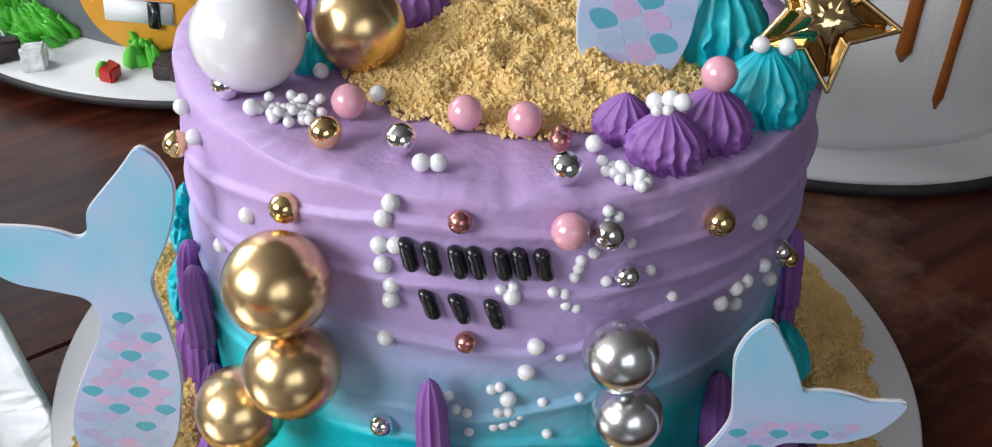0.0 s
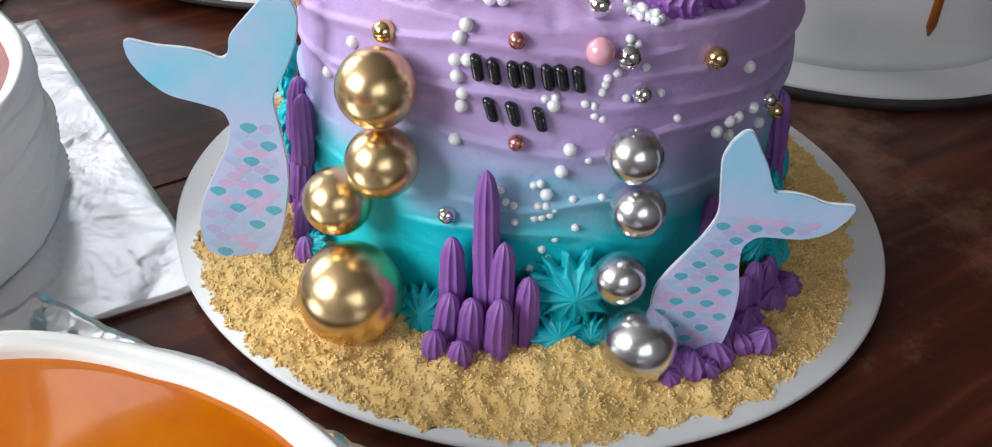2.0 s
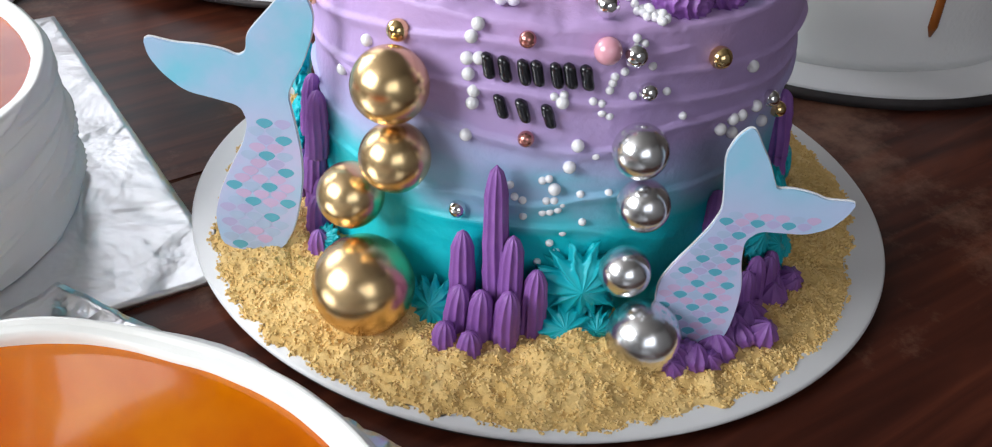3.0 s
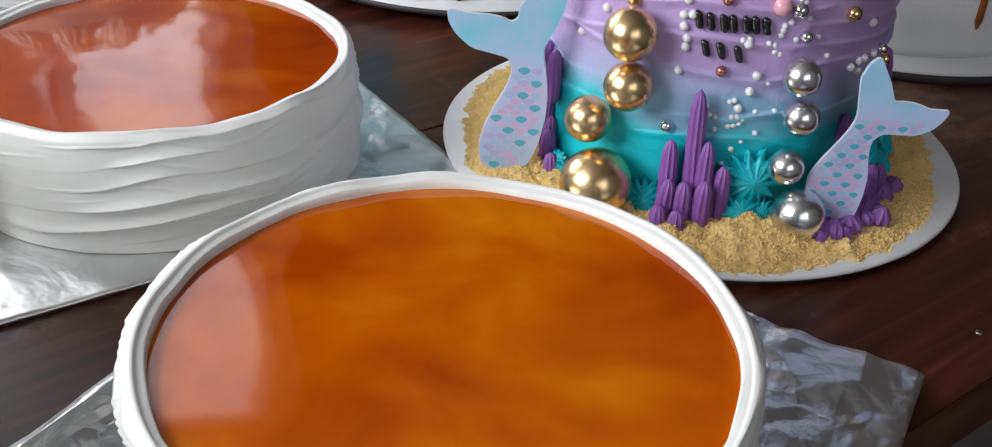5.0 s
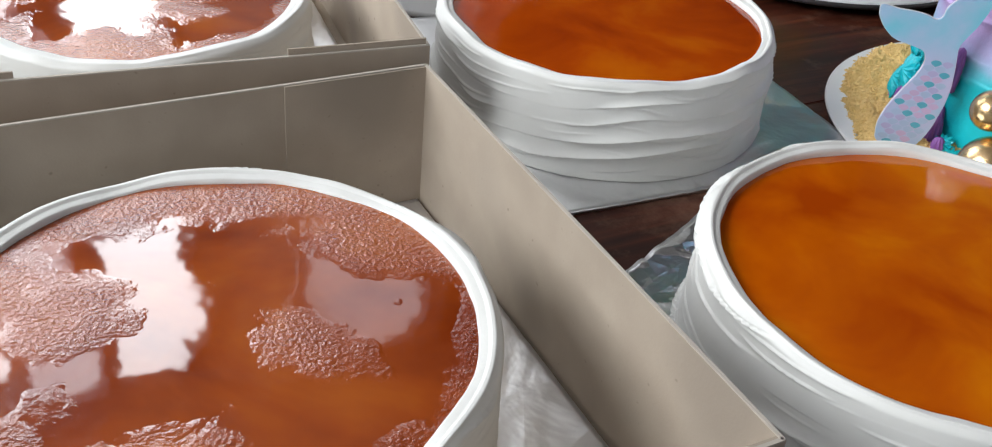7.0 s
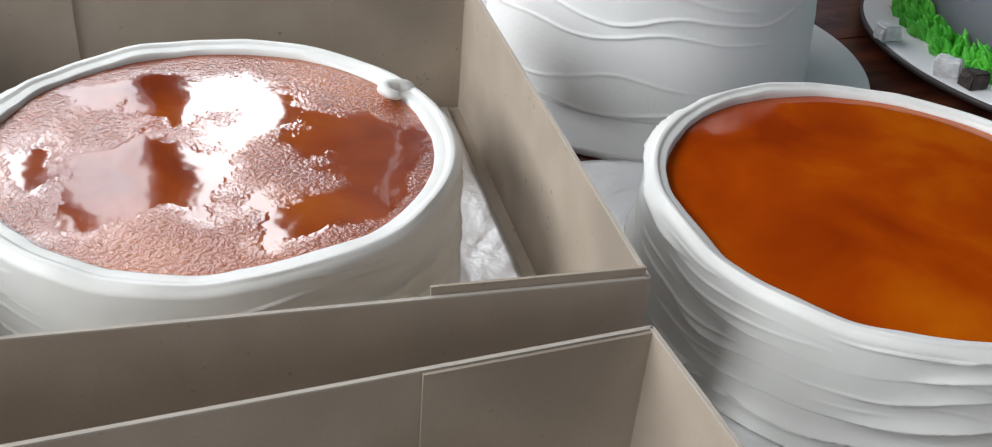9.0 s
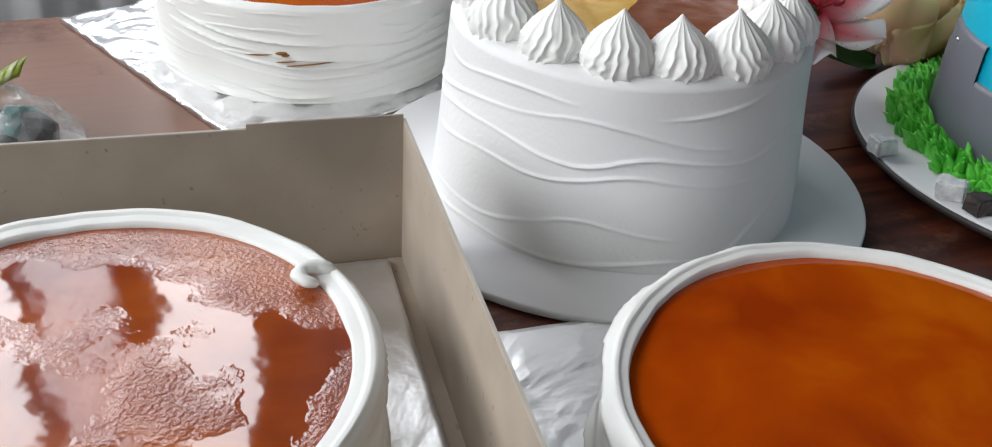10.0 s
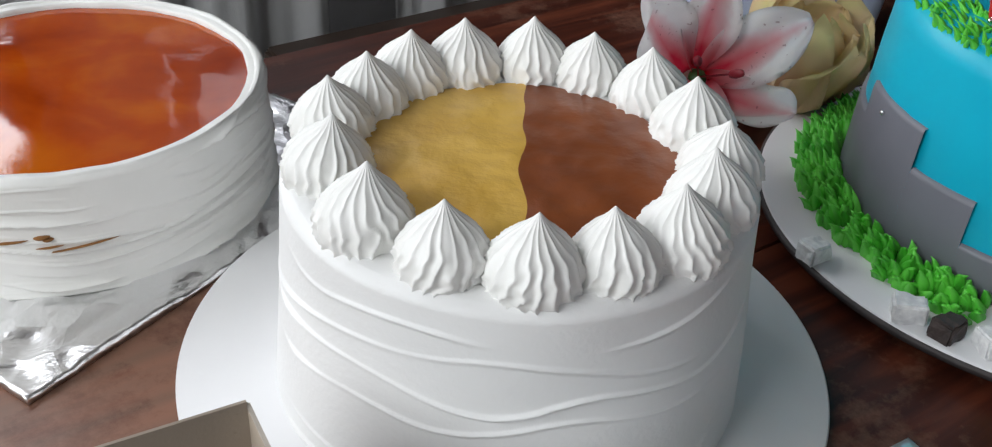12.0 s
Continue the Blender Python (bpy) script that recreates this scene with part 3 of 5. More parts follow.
# ---- room ----
def wall_with_window(name, m, length, z0, z1, opening, paint, th=0.12):
    """A wall along local x, its inner face at y = 0, with one opening through it."""
    a, b, c, d = opening
    h = length
    ob = part(name, boxes((h[0], a, 0, th, z0, z1), (b, h[1], 0, th, z0, z1), (a, b, 0, th, z0, c), (a, b, 0, th, d, z1)), paint, None, smooth=False)
    ob.matrix_world = m
    return tagged(ob, "unseen room wall kept dark to darken reflections with a window opening", "wall", kind="structure")


wall_with_window("wall_north", room_pose(0, NB + 0.03, 0), (UL - 0.15, -0.10), Z0, Z1, WIN_BACK, WALL_LIGHT)
wall_with_window("wall_north_3", room_pose(0, NB + 0.03, 0), (-0.10, 0.40), Z0, Z1, WIN_SIDE, WALL_LIGHT)
# unseen wall piece, added dark so the glazes and table reflect little there
_w = part("wall_north_2", boxes((0.402, UR + 0.15, NB + 0.02, NB + 0.15, Z0, Z1)), WALL_DARK, None, smooth=False)
_w.matrix_world = room_pose(0, 0, 0)
tagged(_w, "unseen dark wall part added to darken reflections", "wall", kind="structure")
wall_with_window("wall_south", room_pose(0, NF - 0.03, 0, 0, 0, 180), (-UR - 0.15, -UL + 0.15), Z0, Z1, (-FILL_FRONT[1], -FILL_FRONT[0], FILL_FRONT[2], FILL_FRONT[3]), WALL)
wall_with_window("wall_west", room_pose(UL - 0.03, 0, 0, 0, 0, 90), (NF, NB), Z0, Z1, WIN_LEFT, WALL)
# unseen east wall, dark to hold down reflections and fill from the right
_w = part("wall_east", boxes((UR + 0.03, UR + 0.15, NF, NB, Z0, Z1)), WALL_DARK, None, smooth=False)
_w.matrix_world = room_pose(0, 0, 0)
tagged(_w, "unseen room wall kept dark to darken reflections", "wall", kind="structure")
_w = part("floor", boxes((UL - 0.2, UR + 0.2, NF - 0.2, NB + 0.2, Z0 - 0.1, Z0 - 0.003)), FLOOR, None, smooth=False)
_w.matrix_world = room_pose(0, 0, 0)
tagged(_w, "dark floor below the table", "floor", kind="structure")
# unseen ceiling, dimmed to lower the ambient light
_w = part("ceiling", boxes((UL - 0.2, UR + 0.2, NF - 0.2, NB + 0.2, Z1 + 0.003, Z1 + 0.1)), CEIL, None, smooth=False)
_w.matrix_world = room_pose(0, 0, 0)
tagged(_w, "plain ceiling kept dim to lower bounce light", "ceiling", kind="structure")


def window(name, m, opening, bars):
    a, b, c, d = opening
    root = thing(name, m, "dark wooden window with several tall panes", "window", kind="structure")
    t = 0.05
    for dims in ((a, a + t, -0.02, 0.0, c, d), (b - t, b, -0.02, 0.0, c, d), (a + t, b - t, -0.02, 0.0, c, c + t), (a + t, b - t, -0.02, 0.0, d - t, d)):
        part("window_frame", boxes(dims, bevel=0.004), FRAME, root, smooth=False)
    for x, w in bars:
        part("mullion", boxes((x - w / 2, x + w / 2, -0.018, -0.002, c + t, d - t), bevel=0.004), FRAME, root, smooth=False)
    return root


window("window_1", room_pose(0, NB, 0), WIN_BACK, ((-1.15, 0.04), (-0.905, 0.04), (-0.66, 0.045), (-0.465, 0.08)))
window("window_4", room_pose(0, NB, 0), WIN_SIDE, ())
# frame round the added fill opening, out of view
window("fill_window", room_pose(0, NF, 0, 0, 0, 180), (-FILL_FRONT[1], -FILL_FRONT[0], FILL_FRONT[2], FILL_FRONT[3]), ((1.0, 0.06),))
window("window_3", room_pose(UL, 0, 0, 0, 0, 90), WIN_LEFT, ((0.325, 0.06),))


def curtain(u0, u1, n, z0, z1, folds, label, cloth=None):
    cols, rows = 120, 14

    def fn(i, j):
        s, t = j / (cols - 1), i / (rows - 1)
        a = s * folds * 2 * math.pi
        y = 0.018 * math.sin(a) + 0.008 * math.sin(a * 2.3 + 1) + 0.01 * nz(s * 9, t * 2)
        return (u0 + (u1 - u0) * s, n + y * (1 - 0.4 * t), z0 + (z1 - z0) * t)
    bm = grid(rows, cols, fn, False)
    bmesh.ops.solidify(bm, geom=list(bm.faces), thickness=0.0015)
    ob = part("curtain", bm, cloth or CURTAIN)
    ob.matrix_world = room_pose(0, 0, 0)
    return tagged(ob, label, "curtain", "curtains by the window")


curtain(-0.62, 0.19, 1.40, Z0 + 0.02, 0.10, 7, "white gathered cloth hanging below the window")
curtain(0.31, 0.62, 1.42, Z0 + 0.02, 0.10, 3, "narrow white cloth hanging below the window")

curtain(-0.65, -0.49, 1.47, 0.36, 1.66, 3, "thin sheer curtain hanging over part of the window", SHEER)
# unseen curtain, added to cut the light from this end of the window
curtain(-1.36, -0.93, 1.47, 0.36, 1.66, 5, "thin sheer curtain added to dim the window end", SHEER)

curtain(-0.03, 0.40, 1.47, 0.44, 1.66, 5, "thin sheer curtain drawn across the narrow window", SHEER)


# ---- table ----
TU0, TU1, TN0, TN1 = -1.25, 0.85, -0.212, 0.715


def table():
    root = thing("table", room_pose(0, 0, 0), "dark red varnished wooden table of wide worn planks", "table")
    rng = random.Random(4)
    joints = (TN0, 0.0915, 0.395, TN1)
    for n0, n1 in zip(joints, joints[1:]):
        bm = boxes((TU0, TU1, n0 + 0.0004, n1 - 0.0004, -0.03, 0.0))
        bmesh.ops.bevel(bm, geom=[e for e in bm.edges if abs((e.verts[0].co - e.verts[1].co).x) > 1], offset=0.0007, segments=2, affect="EDGES")
        part("plank", bm, WOOD, root, smooth=False)
    part("apron", boxes((TU0 + 0.06, TU1 - 0.06, TN0 + 0.05, TN0 + 0.075, -0.12, -0.03)), WOOD, root, smooth=False)
    part("apron", boxes((TU0 + 0.06, TU1 - 0.06, TN1 - 0.075, TN1 - 0.05, -0.12, -0.03)), WOOD, root, smooth=False)
    for u in (TU0 + 0.08, TU1 - 0.14):
        for n in (TN0 + 0.08, TN1 - 0.14):
            part("leg", boxes((u, u + 0.06, n, n + 0.06, Z0, -0.03), bevel=0.004), WOOD, root, smooth=False)
    nail = None
    for (x, y) in ((-0.162, -0.001), (0.107, -0.160), (0.075, -0.10), (-0.30, 0.205)):
        p = room_pose(0, 0, 0).inverted() @ Vector((x, y, 0))
        if nail is None:
            nail = part("nail_head", lathe([(0.0017, 0.0), (0.0018, 0.0004), (0.0013, 0.0009), (0.0002, 0.001)], 16), NAIL, root)
            nail.matrix_local = Matrix.Translation(p)
        else:
            share(nail, Matrix.Translation(p))
    return root


table()


def chair_back():
    root = thing("wooden_chair", room_pose(0.25, 1.12, Z0), "dark wooden chair standing behind the table", "chair")
    part("seat", boxes((-0.2, 0.2, -0.2, 0.2, 0.42, 0.45), bevel=0.006), FRAME, root, smooth=False)
    for x in (-0.19, 0.155):
        for y in (-0.19, 0.155):
            part("leg", boxes((x, x + 0.035, y, y + 0.035, 0, 0.42), bevel=0.004), FRAME, root, smooth=False)
    return root


chair_back()


# ---- caramel cakes ----
def cream_wall(R, Rin, zt, rng_seed, ridges=5, amp=0.0040, rim=0.0035):
    """The cream round a caramel cake: a side smoothed in uneven overlapping bands, a thin wavy crest and an inner lip."""
    rows, seg = 134, 320
    o = rng_seed * 7.3
    side = 120

    def fn(i, j):
        th = 2 * math.pi * j / seg
        cx, cy = math.cos(th), math.sin(th)
        top = zt + rim + 0.0020 * nz(cx * 2.2, cy * 2.2, o) + 0.0009 * nz(cx * 5, cy * 5, o + 3)
        if i < side:
            s = i / (side - 1)
            q = s * ridges + 1.5 * nz(cx * 0.9, cy * 0.9, o + 1) + 0.30 * nz(cx * 2.4, cy * 2.4, s * 4 + o)
            f = q - math.floor(q)
            band = math.floor(q)
            if nz(band * 5.3, o, 1.7) > -0.1:
                saw = f ** 5 if f < 0.96 else (1 - f) / 0.04 * 0.81
            else:
                saw = (1 - f) ** 4 if f > 0.04 else f / 0.04 * 0.85
            strength = max(0.02, min(1.2, 0.10 + 3.0 * nz(cx * 1.8, cy * 1.8, band * 3.7 + o)))
            r = R + 0.002 * (1 - s) + amp * strength * (saw - 0.15) + 0.0010 * nz(cx * 2.5, cy * 2.5, s * 3 + o)
            q2 = s * 11 + 2.2 * nz(cx * 1.2, cy * 1.2, o + 6) + 0.4 * nz(cx * 3, cy * 3, s * 3 + o)
            f2 = q2 - math.floor(q2)
            faint = max(0.0, min(1.0, -0.1 + 3.0 * nz(cx * 2.4, cy * 2.4, math.floor(q2) * 2.9 + o + 5)))
            r += 0.0016 * faint * (f2 ** 6 if f2 < 0.95 else (1 - f2) / 0.05 * 0.73)
            if s > 0.95:
                r -= 0.0022 * ((s - 0.95) / 0.05) ** 2
            z = 0.003 + (top - 0.003) * s
        else:
            s = (i - side + 1) / (rows - side)
            wob = 0.0016 * nz(cx * 3, cy * 3, o + 9) + 0.0004 * nz(cx * 9, cy * 9, o + 4)
            r = R - 0.002 - (R - 0.002 - Rin - wob) * min(1, s * 1.2)
            z = top - 0.0014 * s * s if s < 0.8 else top - 0.0009 - (rim + 0.004) * (s - 0.8) / 0.2
            if 0 < s < 0.35:
                z += 0.0008
        return (r * cx, r * cy, z)
    return grid(rows, seg, fn, True, True, False)


def square_foil(parent, size, rot, mat_, dx=0.0, dy=0.0, z=0.0, h=0.003, seed=1, lift=0.0):
    n = 90
    rough = 0.0036 if mat_ is FOIL_CRUMPLED else 0.0009

    def fn(i, j):
        x, y = (i / (n - 1) - 0.5) * size, (j / (n - 1) - 0.5) * size
        d = max(abs(x), abs(y)) / size * 2
        crease = abs(nz(x * 34 + 4 * nz(x * 20, y * 20, seed), y * 34, seed * 3.1)) + 0.5 * abs(nz(x * 85, y * 85, seed * 5.3))
        zz = h - 0.0008 + rough * min(crease, 0.6) * (0.60 + 0.9 * max(0, d - 0.45)) + lift * max(0, d - 0.8) * max(0, nz(x * 9, y * 9, seed))
        return (x, y, zz)
    bm = bmesh.new()
    top = [[bm.verts.new(fn(i, j)) for j in range(n)] for i in range(n)]
    bot = {}
    ring = [(i, 0) for i in range(n)] + [(n - 1, j) for j in range(1, n)] + [(i, n - 1) for i in range(n - 2, -1, -1)] + [(0, j) for j in range(n - 2, 0, -1)]
    for i in range(n - 1):
        for j in range(n - 1):
            bm.faces.new((top[i][j], top[i + 1][j], top[i + 1][j + 1], top[i][j + 1]))
    low = [bm.verts.new((top[i][j].co.x, top[i][j].co.y, 0.0002)) for i, j in ring]
    m = len(ring)
    for k in range(m):
        i, j = ring[k]
        i2, j2 = ring[(k + 1) % m]
        bm.faces.new((top[i][j], low[k], low[(k + 1) % m], top[i2][j2]))
    bm.faces.new(low[::-1])
    ob = part("foil_board", bm, mat_, parent, "square cake board wrapped in silver foil")
    ob.matrix_local = pose(dx, dy, z, 0, 0, rot)
    return ob


def glaze(parent, r, z, mat_, seed, dome=0.001):
    rows, seg = 30, 140

    def fn(i, j):
        s = 1 - i / (rows - 1)
        th = 2 * math.pi * j / seg
        x, y = r * s * math.cos(th), r * s * math.sin(th)
        return (x, y, z + dome * (1 - s * s) + 0.0004 * nz(x * 30, y * 30, seed))
    bm = grid(rows, seg, fn, True, False, False)
    bmesh.ops.remove_doubles(bm, verts=[v for v in bm.verts if v.co.xy.length < 1e-6], dist=1e-5)
    return part("glaze", bm, mat_, parent, "glossy caramel custard glaze")


def caramel_cake(x, y, z, zt, R, Rin, gm, label, seed, tray=None, rim=0.0035, ridges=5):
    root = thing("caramel_cake", pose(x, y, z), label, "cake", "caramel topped cakes")
    if tray:
        square_foil(root, *tray, seed=seed)
    part("cream_side", cream_wall(R, Rin, zt - z, seed, ridges, rim=rim), CREAM, root, "ridged white cream with a wavy rim")
    glaze(root, Rin + 0.002, zt - z, gm, seed)
    return root


c1 = caramel_cake(-0.279, -0.051, 0.0, 0.0555, 0.0985, 0.0905, GLAZE_ORANGE, "white cream cake with orange caramel top on square foil board", 1, (0.249, 36.3, FOIL, -0.005, 0.0105), ridges=6)
c2 = caramel_cake(-0.1105, -0.265, 0.0045, 0.0605, 0.0990, 0.0918, GLAZE_AMBER, "white cream cake with clear amber caramel top on crumpled foil board", 2, (0.263, 64.3, FOIL_CRUMPLED, 0.0062, 0.0032), 0.0036)
c3 = caramel_cake(-0.660, 0.262, 0.0, 0.0590, 0.0995, 0.0905, GLAZE_ORANGE, "white cream cake with split side and orange caramel top", 3, (0.250, 62.0, FOIL_CRUMPLED, -0.004, 0.008), ridges=9)
ca = caramel_cake(-0.3635, -0.392, 0.0025, 0.0665, 0.0960, 0.0875, GLAZE_RUST, "white cream cake with bubbly rust caramel top in open box", 4, (0.2545, 40.0, FOIL_LINER, 0.0005, 0.0085), 0.0025)
cb = caramel_cake(-0.5325, -0.138, 0.0025, 0.0580, 0.0960, 0.0850, GLAZE_RUST, "white cream cake with blistered caramel top in open box", 5, (0.2440, 34.0, FOIL_LINER, -0.002, 0.001), 0.0025)

# the crumpled foil under the amber cake is bent up where it meets the box beside it
_foil = [o for o in c2.children if o.name.startswith("foil_board")][0]
_place = pose(-0.1105, -0.265, 0.0045) @ pose(0.0062, 0.0032, 0.0, 0, 0, 64.3)
_back = _place.inverted()
_side = Vector((0.7619, 0.6476, 0.0))
for _v in _foil.data.vertices:
    _p = _place @ _v.co
    _d = 0.004 - (_p - Vector((-0.178, -0.398, 0.0))).dot(_side)
    if _d > 0:
        _v.co = _back @ (_p + _side * (_d * 0.97 + 0.0012 * nz(_p.x * 90, _p.y * 90) + 0.0012) + Vector((0, 0, 0.010 * (1 - math.exp(-_d / 0.012)))))


# a curl of cream on the rim of the cake in the second box
def curl():
    n = 30

    def fn(i, j):
        q = i / (n - 1)
        a = 0.4 + q * 4.6
        r, w = 0.0085 * (1 - 0.62 * q), 0.0040 * (1 - 0.45 * q) * min(1, 0.3 + q * 8, 0.3 + (1 - q) * 8)
        b = 2 * math.pi * j / 14
        k = r + w * math.cos(b) * (1 + 0.12 * math.sin(5 * a))
        return (k * math.cos(a), k * math.sin(a) * 0.85, 0.0022 + 0.002 * math.sin(q * 3) + w * 0.8 * math.sin(b))
    bm = grid(n, 14, fn, True, True, True)
    bmesh.ops.recalc_face_normals(bm, faces=bm.faces)
    ob = part("cream_curl", bm, CREAM, cb, "loose curl of cream on the rim")
    ob.matrix_local = pose(0.046, 0.070, 0.0560, 0, 0, 40)


curl()

# split in the cream of the back cake, with sponge showing
for dth, zz, w in ((17.2, 0.0350, 0.0085), (18.6, 0.0338, 0.0060), (19.0, 0.0300, 0.016), (27.0, 0.0288, 0.036), (9.0, 0.0330, 0.020)):
    a = ang(dth)
    bm = ball(1.0, 20, 10)
    bmesh.ops.scale(bm, vec=(0.004, w * 0.5, 0.0011 if w < 0.01 else 0.00035), verts=bm.verts)
    s = part("side_crack", bm, SPONGE, c3, "split showing brown sponge")
    s.matrix_local = Matrix.Translation((0.0985 * math.cos(a), 0.0985 * math.sin(a), zz)) @ pose(0, 0, 0, 0, 0, dth - 90) @ pose(0, 0, 0, 6)


# ---- cake boxes ----
def cake_box(cx, cy, rot, size, label, raised, h=0.0778):
    root = thing("cake_box", pose(cx, cy, 0.0, 0, 0, rot), label, "box", "open cake boxes")
    t, s = 0.0016, size / 2
    part("base", boxes((-s, s, -s, s, 0.0003, 0.0022)), CARD, root, smooth=False)
    for k in range(4):
        panel = boxes((-s + 0.0002, s - 0.0002, -s, -s + t, 0.0022, h - 0.0035))
        w = part("side_wall", panel, CARD, root, smooth=False)
        w.matrix_local = pose(0, 0, 0, 0, 0, 90 * k)
        for x0, x1 in ((-s + t, -s + 0.070), (s - 0.070, s - t)) if k % 2 == 0 else ():
            part("corner_tab", boxes((x0, x1, -s + t + 0.0002, -s + t + 0.0013, 0.0026, h + raised)), CARD, w, smooth=False)
        part("cut_edge", boxes((-s + 0.0006, s - 0.0006, -s + 0.0001, -s + t - 0.0001, h - 0.0035, h - 0.0029)), CARD_EDGE, w, smooth=False)
    return root


cake_box(-0.3633, -0.3835, 40.0, 0.262, "open grey cardboard cake box holding a caramel cake", -0.0034, 0.0810)
cake_box(-0.5335, -0.137, 34.0, 0.260, "open grey cardboard cake box pushed against another box", 0.0)


# ---- tall white cake with piped kisses ----
WX, WY = -0.4245, 0.161
W_TOP = 0.1


def tall_white_cake():
    root = thing("white_cake", pose(WX, WY, 0), "tall white cream cake ringed with piped kisses on round board", "cake")
    disc_board(root, 0.1392, 0.0045).location = (-0.0012, 0.0015, 0)
    rows, seg = 214, 320
    side = 200
    # raised lines left by the scraper: degrees round the cake and millimetres of height
    lines = (
        ((-75, 62), (-56, 67.4), (-34, 73.2), (-16, 75.5), (1, 80.4), (18, 76.1), (32, 69.1), (50, 66)),
        ((-70, 58), (-51, 61), (-26, 62.4), (-5, 56.3), (5, 56.6), (18, 64.7), (53, 57.5), (75, 70)),
        ((-63, 41.7), (-28, 49.3), (-11, 46.2), (1, 49.1), (16, 55.6), (39, 49.1), (60, 47)),
        ((-60, 14), (-25, 16.8), (-8, 24.8), (2, 31), (22, 24.3), (45, 20)),
        ((-62, 4), (-30, 9), (0, 6), (30, 12), (45, 9), (68, 34), (85, 52)),
        ((-60, 86), (-45, 82), (-31, 86.7), (-15, 87.8), (0, 85)),
        ((20, 82), (35, 84), (50, 88), (65, 94)),
        ((-150, 30), (-120, 45), (-100, 40), (-80, 60)),
        ((90, 40), (120, 60), (150, 52)),
    )
    shapes = [([p[0] for p in l], [p[1] / 1000 for p in l]) for l in lines]

    def fn(i, j):
        th = 2 * math.pi * j / seg
        d = (math.degrees(th) + 90 + 180) % 360 - 180
        cx, cy = math.cos(th), math.sin(th)
        if i < side:
            s = i / (side - 1)
            z = 0.0045 + (W_TOP - 0.0045) * s
            r = 0.0990 - 0.0072 * s
            r += 0.0010 * nz(cx * 2, cy * 2, z * 20)
            for k, (xs, zs) in enumerate(shapes):
                if not xs[0] < d < xs[-1]:
                    continue
                zl = (float(np.interp(d - 5, xs, zs)) + float(np.interp(d, xs, zs)) + float(np.interp(d + 5, xs, zs))) / 3
                q = z - zl
                if abs(q) > 0.012:
                    continue
                fade = min(1, (d - xs[0]) / 12, (xs[-1] - d) / 12)
                r += 0.0014 * bump1(q, 0.0005 if q > 0 else 0.0013) * fade * (0.65 + 0.9 * nz(cx * 2.5, cy * 2.5, k * 9 + 2))
            if s > 0.95:
                r -= 0.004 * ((s - 0.95) / 0.05) ** 2
        else:
            s = (i - side + 1) / (rows - side)
            r = 0.0878 * (1 - s) + 0.0002
            z = W_TOP + 0.0003 * nz(cx * 5 * s, cy * 5 * s)
        return (r * cx, r * cy, z)
    part("cream_body", grid(rows, seg, fn, True, True, True), CREAM_SMOOTH, root, "smooth white cream with raised wavy lines")
    # custard and chocolate halves
    for name, a0, a1, m, lab in (("custard", 93, 276, CUSTARD, "yellow custard half"), ("chocolate", -84, 93, CHOCO, "brown chocolate half")):
        def fn2(i, j, a0=a0, a1=a1):
            s, t = i / 29, j / 59
            a = radians(a0 + (a1 - a0) * t)
            r = 0.062 * s
            x, y = r * math.cos(a), r * math.sin(a)
            return (x + 0.0035 * nz(0.0, y * 45, 3) * (1 if abs(x) < 0.012 else 0.3), y, W_TOP + 0.0012 + 0.0008 * (1 - s) + 0.0006 * nz(x * 60, y * 60, 7) + 0.0003 * nz(x * 150, y * 150, 2))
        part(name, grid(30, 60, fn2, False), m, root, lab)
    rng = random.Random(3)
    kinds = [rosette(0.0178, 0.0285, 19, 0.35, 0.135, phase=0.3, wavy=0.75, rib=0.5, tip=0.09), rosette(0.0178, 0.0280, 18, -0.30, 0.14, phase=1.7, wavy=0.75, rib=0.5, tip=0.09), rosette(0.0177, 0.0288, 20, 0.22, 0.13, phase=3.1, wavy=0.75, rib=0.5, tip=0.09), rosette(0.0178, 0.0282, 19, 0.1, 0.135, phase=4.6, wavy=0.75, rib=0.5, tip=0.09)]
    made = [part("cream_kiss", b, KISS, root, "ribbed pointed cream kiss") for b in kinds]
    turns = (7.5, 29.6, 50.5, 72.5, 92.3, 114.8, 137.9, 161.5, 181, 204.3, 224.6, 243.5, 263, 288.2, 318, 344)
    for k in range(16):
        a = ang(turns[k])
        rr = 0.0755 + rng.uniform(-0.0012, 0.0012)
        m = Matrix.Translation((rr * math.cos(a), rr * math.sin(a), W_TOP - 0.0055)) @ pose(0, 0, 0, rng.uniform(-5, 5), rng.uniform(-5, 5), rng.uniform(0, 360)) @ Matrix.Scale(rng.uniform(0.97, 1.06), 4)
        if k < 4:
            made[k].matrix_local = m
        else:
            share(made[(k * 3) % 4], m)
    return root


tall_white_cake()


# ---- mermaid cake ----
PR, PT = 0.0875, 0.119


def on_side(deg, z, r):
    a = ang(deg)
    return Vector((r * math.cos(a), r * math.sin(a), z))


